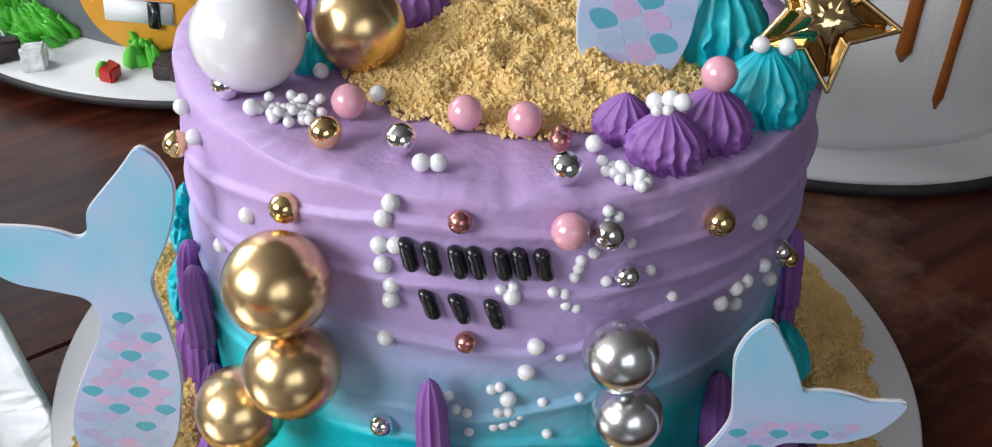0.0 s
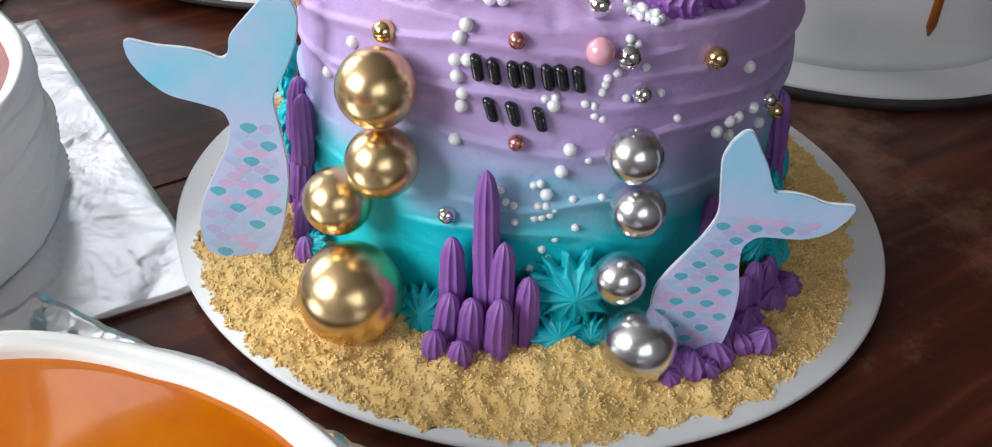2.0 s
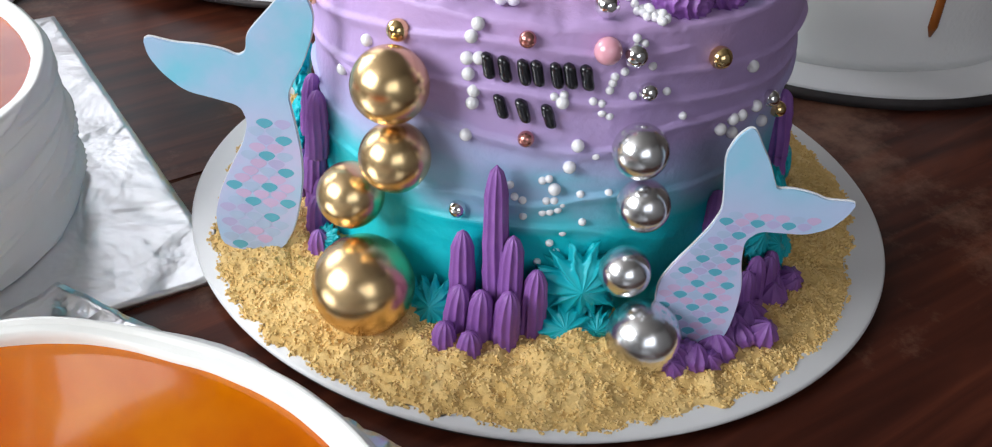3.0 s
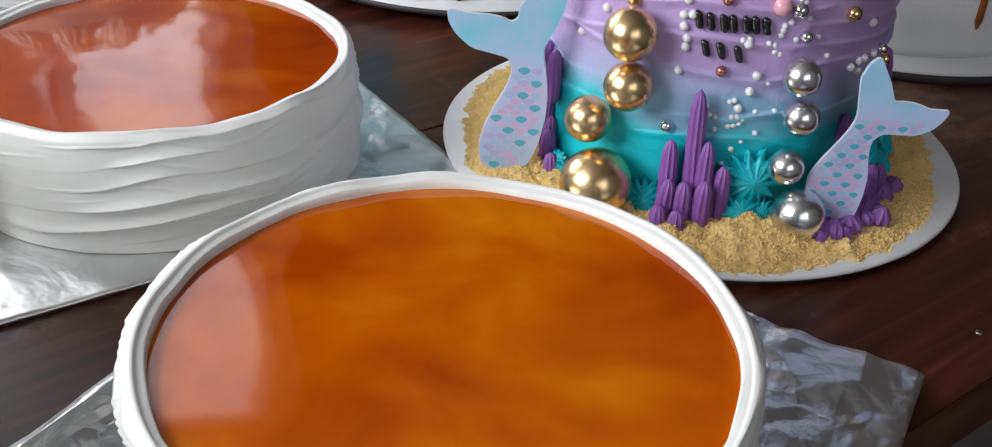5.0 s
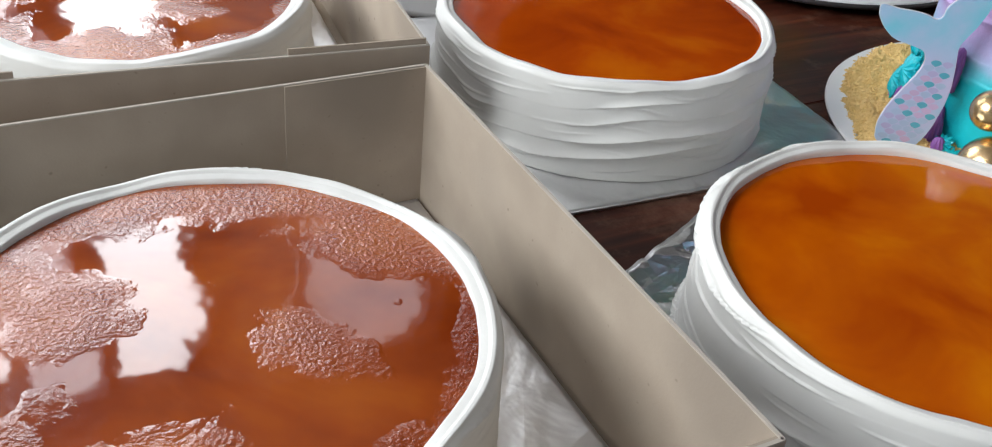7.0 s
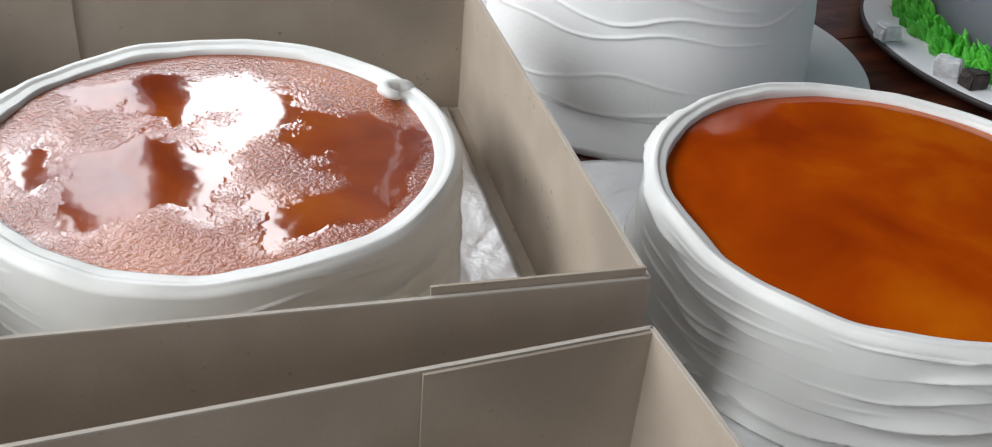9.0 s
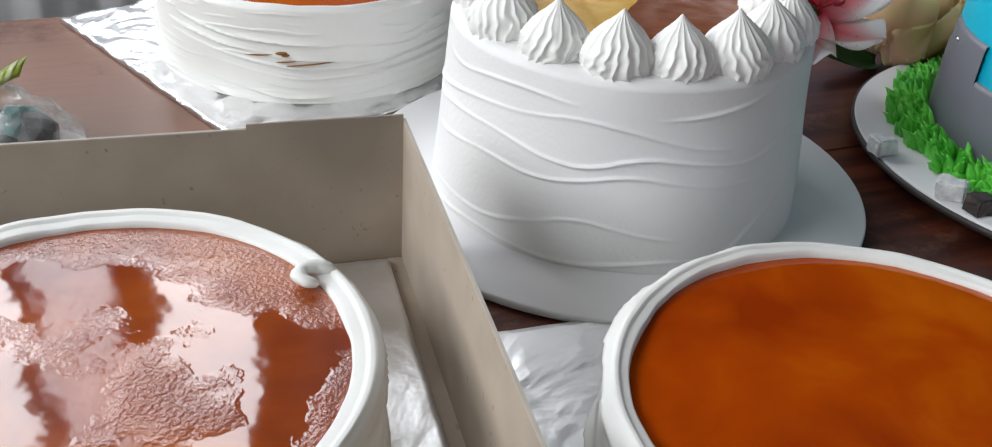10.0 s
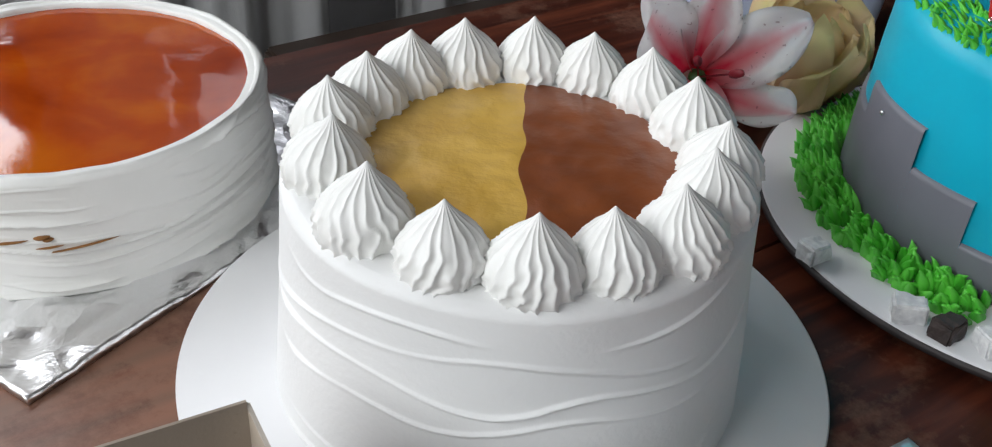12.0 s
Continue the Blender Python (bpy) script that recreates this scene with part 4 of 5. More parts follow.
def mermaid_cake():
    root = thing("mermaid_cake", pose(0, 0, 0), "lilac and turquoise mermaid cake with pearls and crumb sand", "cake")
    disc_board(root, 0.1392, 0.006, under=0.0034).location = (0.001, -0.0005, 0)
    o = 4.2

    # raised lines left by the scraper: degrees round the cake and millimetres of height
    lines = (
        ((-100, 92), (-65, 98.8), (-39, 107.5), (-27, 109.3), (-14, 113.1), (0, 112), (12, 110), (30, 112)),
        ((-110, 80), (-70, 84), (-51, 88.6), (-24, 96.3), (-14, 97.1), (-4, 97.4), (12, 94), (19, 95.3), (33, 93.3), (54, 91), (80, 92)),
        ((-60, 90), (-40, 84), (-26, 82.6), (-14, 80.7), (1, 78.1), (12, 77.6), (23, 85.3), (41, 85.1), (63, 81.5), (90, 86)),
        ((-90, 52), (-50, 54), (-30, 54.1), (-14, 58.9), (-3, 56.5), (11, 62.9), (30, 60), (60, 66)),
        ((8, 103), (20, 104.8), (36, 103.1), (57, 100.2), (85, 104)),
        ((-95, 66), (-75, 70), (-55, 64), (-48, 66)),
        ((-30, 44), (-10, 49), (10, 50), (30, 40)),
        ((100, 60), (140, 75), (179, 70)),
    )
    shapes = [([p[0] for p in l], [p[1] / 1000 for p in l]) for l in lines]
    rows, seg, side = 226, 340, 210

    def fn(i, j):
        th = 2 * math.pi * j / seg
        d = (math.degrees(th) + 90 + 180) % 360 - 180
        cx, cy = math.cos(th), math.sin(th)
        lip = 0.0016 * nz(cx * 6, cy * 6, o) + 0.0007 * nz(cx * 19, cy * 19, o)
        if i < side:
            s = i / (side - 1)
            z = 0.006 + (PT - 0.006) * s
            r = PR + 0.0012 * (1 - s) + 0.0008 * nz(cx * 2, cy * 2, z * 25) + 0.00025 * nz(cx * 9, cy * 9, z * 160)
            for k, (xs, zs) in enumerate(shapes):
                if not xs[0] < d < xs[-1]:
                    continue
                zl = (float(np.interp(d - 4, xs, zs)) + float(np.interp(d, xs, zs)) + float(np.interp(d + 4, xs, zs))) / 3
                q = z - zl
                if abs(q) > 0.014:
                    continue
                fade = min(1, (d - xs[0]) / 10, (xs[-1] - d) / 10)
                r += 0.0017 * bump1(q, 0.0006 if q > 0 else 0.0030) * fade * (0.8 + 0.6 * nz(cx * 2.2, cy * 2.2, k * 7 + 1))
            if s > 0.975:
                e = (s - 0.975) / 0.025
                r += 0.0008 * e - 0.0012 * e * e
                z += lip * e
        else:
            s = (i - side + 1) / (rows - side)
            r = (PR - 0.0004) * (1 - s) ** 1.4 + 0.0002
            z = PT + 0.0007 * nz(cx * 9 * (1 - s), cy * 9 * (1 - s), o) + lip * (1 - min(1, s * 4)) - 0.0006 * min(1, s * 4)
        return (r * cx, r * cy, z)
    part("cream_body", grid(rows, seg, fn, True, True, True), OMBRE, root, "cream running from turquoise up to lilac")

    # crumb sand round the foot and on the top
    rng = random.Random(8)
    rows, seg = 54, 520

    def edge_r(d):
        return 0.1362 + 0.0016 * bump1((d + 55) / 60, 0.7) + 0.003 * nz(math.cos(radians(d)) * 4, math.sin(radians(d)) * 4, 2) + 0.0042 * nz(math.cos(radians(d)) * 16, math.sin(radians(d)) * 16, 5) - 0.009 * bump1((d - 78) / 50, 0.7) - 0.010 * bump1((d + 88) / 50, 0.7)

    def foot_h(r, th, er):
        s = (r - 0.086) / (er - 0.086)
        x, y = r * math.cos(th), r * math.sin(th)
        d = (math.degrees(th) + 450) % 360
        d = d - 360 if d > 180 else d
        h = (0.0080 + 0.0035 * bump1(d - 4, 20) * bump1(s - 0.7, 0.3)) * (1 - s ** 2.4) * (0.8 + 0.6 * nz(x * 28, y * 28, 1)) + 0.0034 * nz(x * 110, y * 110, 6) * (1 - s ** 3) + 0.0015 * nz(x * 260, y * 260, 3) + 0.0006 * nz(x * 620, y * 620, 8)
        return 0.006 + max(h, 0) * (1 if s < 1 else 0)

    def fn3(i, j):
        th = 2 * math.pi * j / seg
        d = (math.degrees(th) + 90 + 180) % 360 - 180
        er = edge_r(d)
        r = 0.086 + (er - 0.086) * i / (rows - 1)
        return (r * math.cos(th), r * math.sin(th), foot_h(r, th, er) - (0.0006 if i == rows - 1 else 0))
    sand = part("crumb_sand", grid(rows, seg, fn3), SAND, root, "golden biscuit crumbs heaped on the board")
    bm = bmesh.new()
    pts = []
    for k in range(20000):
        th = rng.uniform(0, 2 * math.pi)
        d = (math.degrees(th) + 90 + 180) % 360 - 180
        er = edge_r(d)
        r = 0.088 + (er - 0.088) * (rng.random() ** 0.75) * 1.015
        pts.append((r * math.cos(th), r * math.sin(th), foot_h(min(r, er), th, er) + 0.0001))
    scatter_crumbs(bm, pts, 0.0004, 0.0010, rng)
    tagged(part("crumb_scatter", bm, CRUMB, sand, smooth=False), kind="stuff")

    def top_h(x, y):
        dx, dy = x - 0.006, y + 0.008
        a = math.atan2(dy, dx)
        R = 0.050 + 0.006 * nz(math.cos(a) * 2, math.sin(a) * 2, 4) + 0.004 * nz(math.cos(a) * 7, math.sin(a) * 7, 4)
        s = math.hypot(dx, dy) / R
        return s, R

    def fn4(i, j):
        a = 2 * math.pi * j / 160
        _, R = top_h(0.006 + math.cos(a), -0.008 + math.sin(a))
        s = 1 - i / 27
        r = R * s
        x, y = 0.006 + r * math.cos(a), -0.008 + r * math.sin(a)
        h = 0.010 * (1 - s ** 1.6) * (0.8 + 0.5 * nz(x * 40, y * 40, 2)) + 0.0035 * nz(x * 150, y * 150, 3) * (1 - s ** 4) + 0.0012 * nz(x * 380, y * 380, 9) * (1 - s ** 6)
        return (x, y, PT + max(h, 0) + 0.0004)
    top_sand = part("crumb_sand", grid(28, 160, fn4, True, False, True), SAND, root, "golden biscuit crumbs on the cake top")
    bm = bmesh.new()
    pts = []
    for k in range(9000):
        a, s = rng.uniform(0, 2 * math.pi), rng.random() ** 0.6 * 1.06
        _, R = top_h(0.006 + math.cos(a), -0.008 + math.sin(a))
        x, y = 0.006 + R * s * math.cos(a), -0.008 + R * s * math.sin(a)
        if math.hypot(x, y) > 0.083:
            continue
        s1 = min(s, 1)
        h = 0.010 * (1 - s1 ** 1.6) * (0.8 + 0.5 * nz(x * 40, y * 40, 2)) + 0.0035 * nz(x * 150, y * 150, 3) * (1 - s1 ** 4)
        pts.append((x, y, PT + max(h, 0) + 0.0006))
    scatter_crumbs(bm, pts, 0.0004, 0.0012, rng)
    tagged(part("crumb_scatter", bm, CRUMB, top_sand, smooth=False), kind="stuff")

    # ball chains
    def sphere_part(name, r, m, pos, label, u=40, v=24):
        ob = part(name, ball(r, u, v), m, root, label)
        ob.matrix_local = Matrix.Translation(pos)
        return ob
    for d, z, r, rad in ((-29.0, 0.0958, 0.100, 0.0121), (-27.9, 0.0712, 0.100, 0.0114), (-38.4, 0.0495, 0.101, 0.0113), (-32.0, 0.0215, 0.1075, 0.0174)):
        b = sphere_part("gold_ball", rad, GOLD, on_side(d, z, r), "satin gold ball")
    for d, z, r, rad in ((16.6, 0.0835, 0.098, 0.0087), (18.8, 0.0635, 0.098, 0.0086), (16.7, 0.0395, 0.100, 0.0085), (20.0, 0.0182, 0.1085, 0.0126)):
        sphere_part("silver_ball", rad, SILVER, on_side(d, z, r), "satin silver ball")
    part_p = sphere_part("pearl_ball", 0.0138, PEARL, (-0.0605, -0.0385, PT + 0.0136), "large glossy white pearl ball")
    sphere_part("gold_ball", 0.0117, GOLD, (-0.0355, -0.0265, PT + 0.0115), "satin gold ball on the cake top")

    # beads: polished dragees and pearls
    def beads(name, m, r, spots, label, lift=0.0):
        first = None
        for d, z in spots:
            p = on_side(d, z / 1000.0, PR + r * 0.7 + lift)
            if first is None:
                first = sphere_part(name, r, m, p, label, 18, 12)
            else:
                share(first, Matrix.Translation(p), root)
        return first
    big = [(-15.0, 117), (-16.2, 112.7), (-16.9, 105.5), (-14.4, 106.3), (-16.5, 100.4), (-15.2, 95.3), (-15.4, 91), (-16.4, 79.5), (2.2, 95.2), (6.1, 80.5), (4.9, 72.7), (44.7, 99.5), (49.5, 82.8), (41.7, 82), (38.4, 79.7), (42.2, 76.8), (53.7, 74.8), (44.3, 82.2), (2.4, 64.3), (-41.1, 100), (-50.3, 84), (-55.5, 111), (-60, 116)]
    small = [(0.5, 96.7), (2.4, 97.5), (8.1, 95.7), (9.8, 94.9), (10.1, 91.8), (11.7, 90.7), (11.8, 103.8), (11.5, 101.8), (11.1, 99.4), (13.6, 105.5), (15.1, 116.1), (16.7, 114.3), (19.1, 106.8), (15.9, 97.2), (23, 97.8), (27.7, 88.2), (10, 76.6), (7.8, 62.5), (13.7, 62.8)]
    small2 = [(-0.2, 67), (1.1, 67.8), (1, 59.5), (2.6, 59.7), (4.3, 58.8), (0.4, 55), (1.9, 55.5), (3.5, 56.5), (-3.5, 52.9), (-6.7, 64.1), (-5.6, 59.9), (-3.9, 58.9), (8.9, 51.8), (5, 47.6), (2.5, 43.2), (4.1, 39.6), (0.3, 35.2), (1.9, 25)]
    pearl = beads("pearl", PEARL, 0.0021, big, "small white pearl")
    tiny = beads("pearl", PEARL, 0.00135, small, "tiny white pearl")
    for d, z in small2:
        share(tiny, Matrix.Translation(on_side(d, z / 1000.0, PR + 0.0011)), root)
    beads("rose_bead", ROSE, 0.0026, [(-5.4, 114.7), (-4.2, 81.8)], "rose gold bead")
    beads("gold_bead", GOLD_BRIGHT, 0.0036, [(33.7, 107.1), (-31.9, 108.6), (-67, 100)], "polished gold bead")
    beads("gold_bead", GOLD_BRIGHT, 0.0029, [(62, 74)], "polished gold bead")
    sil = beads("silver_bead", SILVER_BRIGHT, 0.0037, [(15, 111.4)], "polished silver bead")
    beads("silver_bead", SILVER_BRIGHT, 0.003, [(18.7, 98.8), (55, 82.7), (-17.4, 51.6)], "polished silver bead")
    pinkb = beads("pink_bead", PINK, 0.0042, [(9.5, 113.2)], "glossy pink bead")
    for x, y in ((-0.0353, -0.0528), (-0.0081, -0.0567), (0.0056, -0.0591)):
        share(pinkb, Matrix.Translation((x, y, PT + 0.0042)), root)
    for x, y in ((-0.0655, -0.0451), (-0.0221, -0.0687), (0.0139, -0.079)):
        share(sil, Matrix.Translation((x, y, PT + 0.0036)), root)
    g = sphere_part("gold_bead", 0.0038, GOLD_BRIGHT, (-0.0391, -0.0668, PT + 0.0037), "polished gold bead", 18, 12)
    rb = sphere_part("rose_bead", 0.0024, ROSE, (0.0134, -0.0656, PT + 0.0024), "rose gold bead", 18, 12)
    share(rb, pose(0.0139, -0.0625, PT + 0.0024), root)
    for x, y in ((-0.0446, -0.0333), (-0.0294, -0.0445), (-0.0172, -0.076), (-0.0135, -0.0758), (0.0211, -0.0657), (-0.058, -0.0532)):
        share(pearl, pose(x, y, PT + 0.0021), root)
    for k in range(34):
        x, y = rng.gauss(-0.0497, 0.0045), rng.gauss(-0.0535, 0.003)
        share(tiny, pose(x, y, PT + 0.0014 + (0.0012 if k > 26 else 0)), root)
    for k in range(22):
        t = rng.random()
        share(tiny, pose(0.0235 + 0.009 * t + rng.gauss(0, 0.0012), -0.0755 - 0.006 * t + rng.gauss(0, 0.0012), PT + 0.0014 + (0.0014 if k > 17 else 0)), root)

    # writing becomes two rows of plain piped bars
    def bar(d0, z0, d1, z1, w=0.0019):
        c = [on_side(d0 + (d1 - d0) * k / 12, z0 + (z1 - z0) * k / 12, PR + 0.0016) for k in range(13)]
        side = on_side((d0 + d1) / 2 + 90, 0, 1.0)
        out = on_side((d0 + d1) / 2, 0, 1.0)

        def fn(i, j):
            a = 2 * math.pi * j / 12
            s = i / 12
            rr = w * max(0.25, (1 - abs(2 * s - 1) ** 6) ** 0.5) * (1 + 0.12 * nz(d0, s * 3, z0 * 90))
            return tuple(c[i] + (side * math.cos(a) + out * math.sin(a)) * rr)
        bm = grid(13, 12, fn, True, True, True)
        bmesh.ops.recalc_face_normals(bm, faces=bm.faces)
        part("icing_bar", bm, BLACK, root, "black piped icing bar")
    for d, z in ((-12.6, 0.1045), (-9.3, 0.1042), (-5.6, 0.1040), (-3.0, 0.1042), (0.6, 0.1040), (3.2, 0.1042), (6.4, 0.1038)):
        bar(d - 0.6, z + 0.0042, d + 0.6, z - 0.0042)
    for d, z in ((-9.6, 0.0920), (-5.2, 0.0915), (-0.2, 0.0905)):
        bar(d - 0.8, z + 0.0038, d + 0.8, z - 0.0042)

    # coral fingers of purple cream
    for d, z, rb, r in ((-7.4, 0.0735, 0.0925, 0.0048), (-14.0, 0.0470, 0.095, 0.0048), (-4.5, 0.0490, 0.0955, 0.0048), (0.2, 0.0375, 0.0965, 0.0048), (-14.2, 0.0300, 0.1025, 0.0050), (-9.4, 0.0300, 0.1030, 0.0050), (-4.7, 0.0320, 0.1030, 0.0050), (-14.8, 0.0200, 0.1100, 0.0046), (-10.1, 0.0190, 0.1105, 0.0046)):
        s = part("coral_finger", shell_drop(r, z - 0.005), PURPLE, root, "ribbed purple cream finger")
        s.matrix_local = Matrix.Translation(on_side(d, 0.006, rb)) @ pose(0, 0, 0, rng.uniform(-2, 2), rng.uniform(-3, 3), rng.uniform(0, 60))
    # leaning purple coral behind the tails
    shells = [(-60 - 4 * (k % 2), 0.006 + 0.0185 * k, 0.027, 0.0044, 0.0930) for k in range(3)] + [(-67, 0.008 + 0.019 * k, 0.025, 0.0042, 0.0920) for k in range(3)]
    shells += [(-58, 0.006, 0.022, 0.0048, 0.095), (-75, 0.006, 0.026, 0.005, 0.096), (-84, 0.006, 0.024, 0.005, 0.097), (-92, 0.008, 0.024, 0.005, 0.097), (-52, 0.006, 0.014, 0.0045, 0.099)]
    shells += [(70, 0.050, 0.026, 0.0045, 0.0905), (76, 0.030, 0.030, 0.0045, 0.0915), (42, 0.030, 0.026, 0.0045, 0.0915), (45, 0.012, 0.028, 0.0048, 0.0945), (44, 0.006, 0.022, 0.0042, 0.1060), (48, 0.006, 0.024, 0.0042, 0.1050), (52, 0.006, 0.022, 0.0042, 0.1050), (56, 0.006, 0.019, 0.0042, 0.1040)]
    for d, z0, h, r, rad in shells:
        s = part("coral_finger", shell_drop(r, h), PURPLE, root, "ribbed purple cream finger")
        s.matrix_local = Matrix.Translation(on_side(d, z0, rad)) @ pose(0, 0, 0, 0, 0, d) @ pose(0, 0, 0, rng.uniform(-6, 0), rng.uniform(-5, 5))
    ruffle = None
    for k in range(24):
        if k < 12:
            d, rad, up = 25 + (k % 6) * 3.2 + rng.uniform(-1, 1), 0.1135 + 0.0045 * (k // 6) + rng.uniform(-0.001, 0.001), 0.009
        else:
            d, rad, up = 42 + (k % 6) * 3.2 + rng.uniform(-1, 1), 0.1030 + 0.005 * (k % 2) + rng.uniform(-0.001, 0.001), 0.010
        m = Matrix.Translation(on_side(d, up + rng.uniform(-0.001, 0.001), rad)) @ pose(0, 0, 0, rng.uniform(-30, 30), rng.uniform(-30, 30), rng.uniform(0, 90)) @ Matrix.Scale(rng.uniform(0.75, 1.05), 4)
        if ruffle is None:
            ruffle = part("cream_ruffle", rosette(0.0062, 0.010, 9, 0.4, 0.3), PURPLE, root, "ruffled purple cream")
            ruffle.matrix_local = m
        else:
            share(ruffle, m)
    # turquoise star rosettes on the side and round the foot
    star = part("turquoise_rosette", rosette(0.0130, 0.0075, 13, 0.15, 0.50, wavy=0.8), TEAL, root, "turquoise star rosette")

    def teal(d, z, rad, sc, tilt=62):
        return Matrix.Translation(on_side(d, z, rad)) @ pose(0, 0, 0, 0, 0, d) @ pose(0, 0, 0, tilt) @ Matrix.Scale(sc, 4)
    star.matrix_local = teal(9.3, 0.029, 0.0880, 1.35, 85)
    for d, z, rad, sc, tl in ((6.6, 0.0125, 0.095, 1.0, 55), (-20, 0.013, 0.094, 0.95, 60), (-25, 0.012, 0.094, 0.7, 60), (13, 0.012, 0.094, 0.7, 70), (54, 0.030, 0.094, 0.85, 62), (62, 0.040, 0.093, 0.9, 70), (60, 0.020, 0.097, 0.9, 55), (67, 0.015, 0.097, 0.9, 50), (73, 0.026, 0.094, 0.9, 65), (82, 0.016, 0.097, 0.95, 55), (92, 0.03, 0.094, 0.9, 70), (58, 0.012, 0.098, 0.7, 50), (-47, 0.010, 0.096, 0.6, 60), (-52, 0.014, 0.095, 0.6, 60), (-84, 0.035, 0.093, 1.1, 80), (-93, 0.022, 0.094, 1.1, 70), (-88, 0.055, 0.092, 1.0, 85)):
        share(star, teal(d, z, rad, sc, tl), root)

    # piped kisses on the top
    for x, y, r, h, lob, m in ((0.0285, -0.0570, 0.0080, 0.0115, 10, PURPLE), (0.0368, -0.0680, 0.0100, 0.0135, 12, PURPLE), (0.0485, -0.0580, 0.0105, 0.0145, 11, PURPLE), (0.0630, -0.0455, 0.0115, 0.0190, 12, TEAL), (0.0565, -0.0120, 0.0160, 0.025, 13, TEAL), (0.0725, -0.0300, 0.0085, 0.014, 11, TEAL), (-0.0490, -0.0060, 0.0100, 0.018, 11, PURPLE), (-0.0480, -0.0260, 0.0070, 0.010, 10, TEAL), (-0.0230, -0.0020, 0.0110, 0.020, 11, PURPLE)):
        k = part("cream_kiss", rosette(r, h, lob + 4, 0.25, 0.24, rib=0.5, wavy=0.6), m, root, "ribbed purple kiss" if m is PURPLE else "ribbed turquoise kiss")
        k.matrix_local = pose(x, y, PT - 0.001, rng.uniform(-4, 4), rng.uniform(-4, 4), rng.uniform(0, 90))
    share(pinkb, pose(0.0485, -0.0582, PT + 0.0165), root)
    for x, y, z in ((0.0600, -0.0462, 0.0185), (0.0660, -0.0468, 0.0185), (0.0340, -0.0630, 0.0118), (0.0372, -0.0645, 0.0132), (0.0395, -0.0665, 0.0135)):
        share(pearl, pose(x, y, PT + z), root)
    for k in range(4):
        share(tiny, pose(0.0345 + rng.gauss(0, 0.0025), -0.0665 + rng.gauss(0, 0.003), PT + 0.0118 + rng.gauss(0, 0.0005)), root)
    return root


MC = mermaid_cake()


def card_outline(kind):
    """Outline of a mermaid tail in millimetres, fluke above a narrow waist and a swelling body."""
    if kind == "upright":
        pts = [(-32, 83), (-22, 81), (-13, 81), (-6, 80), (-1.5, 78), (1.5, 80), (2, 86), (6, 91), (12, 98), (17, 105), (21, 102), (24, 95), (23, 87), (20, 78), (16, 70), (14, 65), (16, 54), (17.5, 43), (17.5, 31), (14, 12), (8, 0), (-13, 0), (-15, 13), (-12, 25), (-7, 36), (-2, 46), (0, 54), (-2, 60), (-10, 62), (-20, 64), (-27, 70), (-31, 76)]
    else:
        pts = [(-15, 16), (-15, 26), (-11, 34), (-6, 42), (-2, 49), (0.5, 56), (-1, 67), (-2, 75), (0, 81), (3, 84.5), (5, 84.5), (8, 79), (11, 74), (13.5, 68), (15, 64.5), (20, 65), (26, 64), (31, 62), (35, 62), (40, 62), (38, 57), (34, 52), (27, 49), (19, 49), (13, 49), (9, 45), (9.5, 36), (11.5, 27), (11.5, 17), (10, 6), (6, 0), (-8, 4)]
    for _ in range(2):
        nxt = []
        for k in range(len(pts)):
            a, b = Vector(pts[k]), Vector(pts[(k + 1) % len(pts)])
            nxt += [a * 0.8 + b * 0.2, a * 0.2 + b * 0.8]
        pts = [tuple(p) for p in nxt]
    return [(x / 105, y / 105) for x, y in pts]


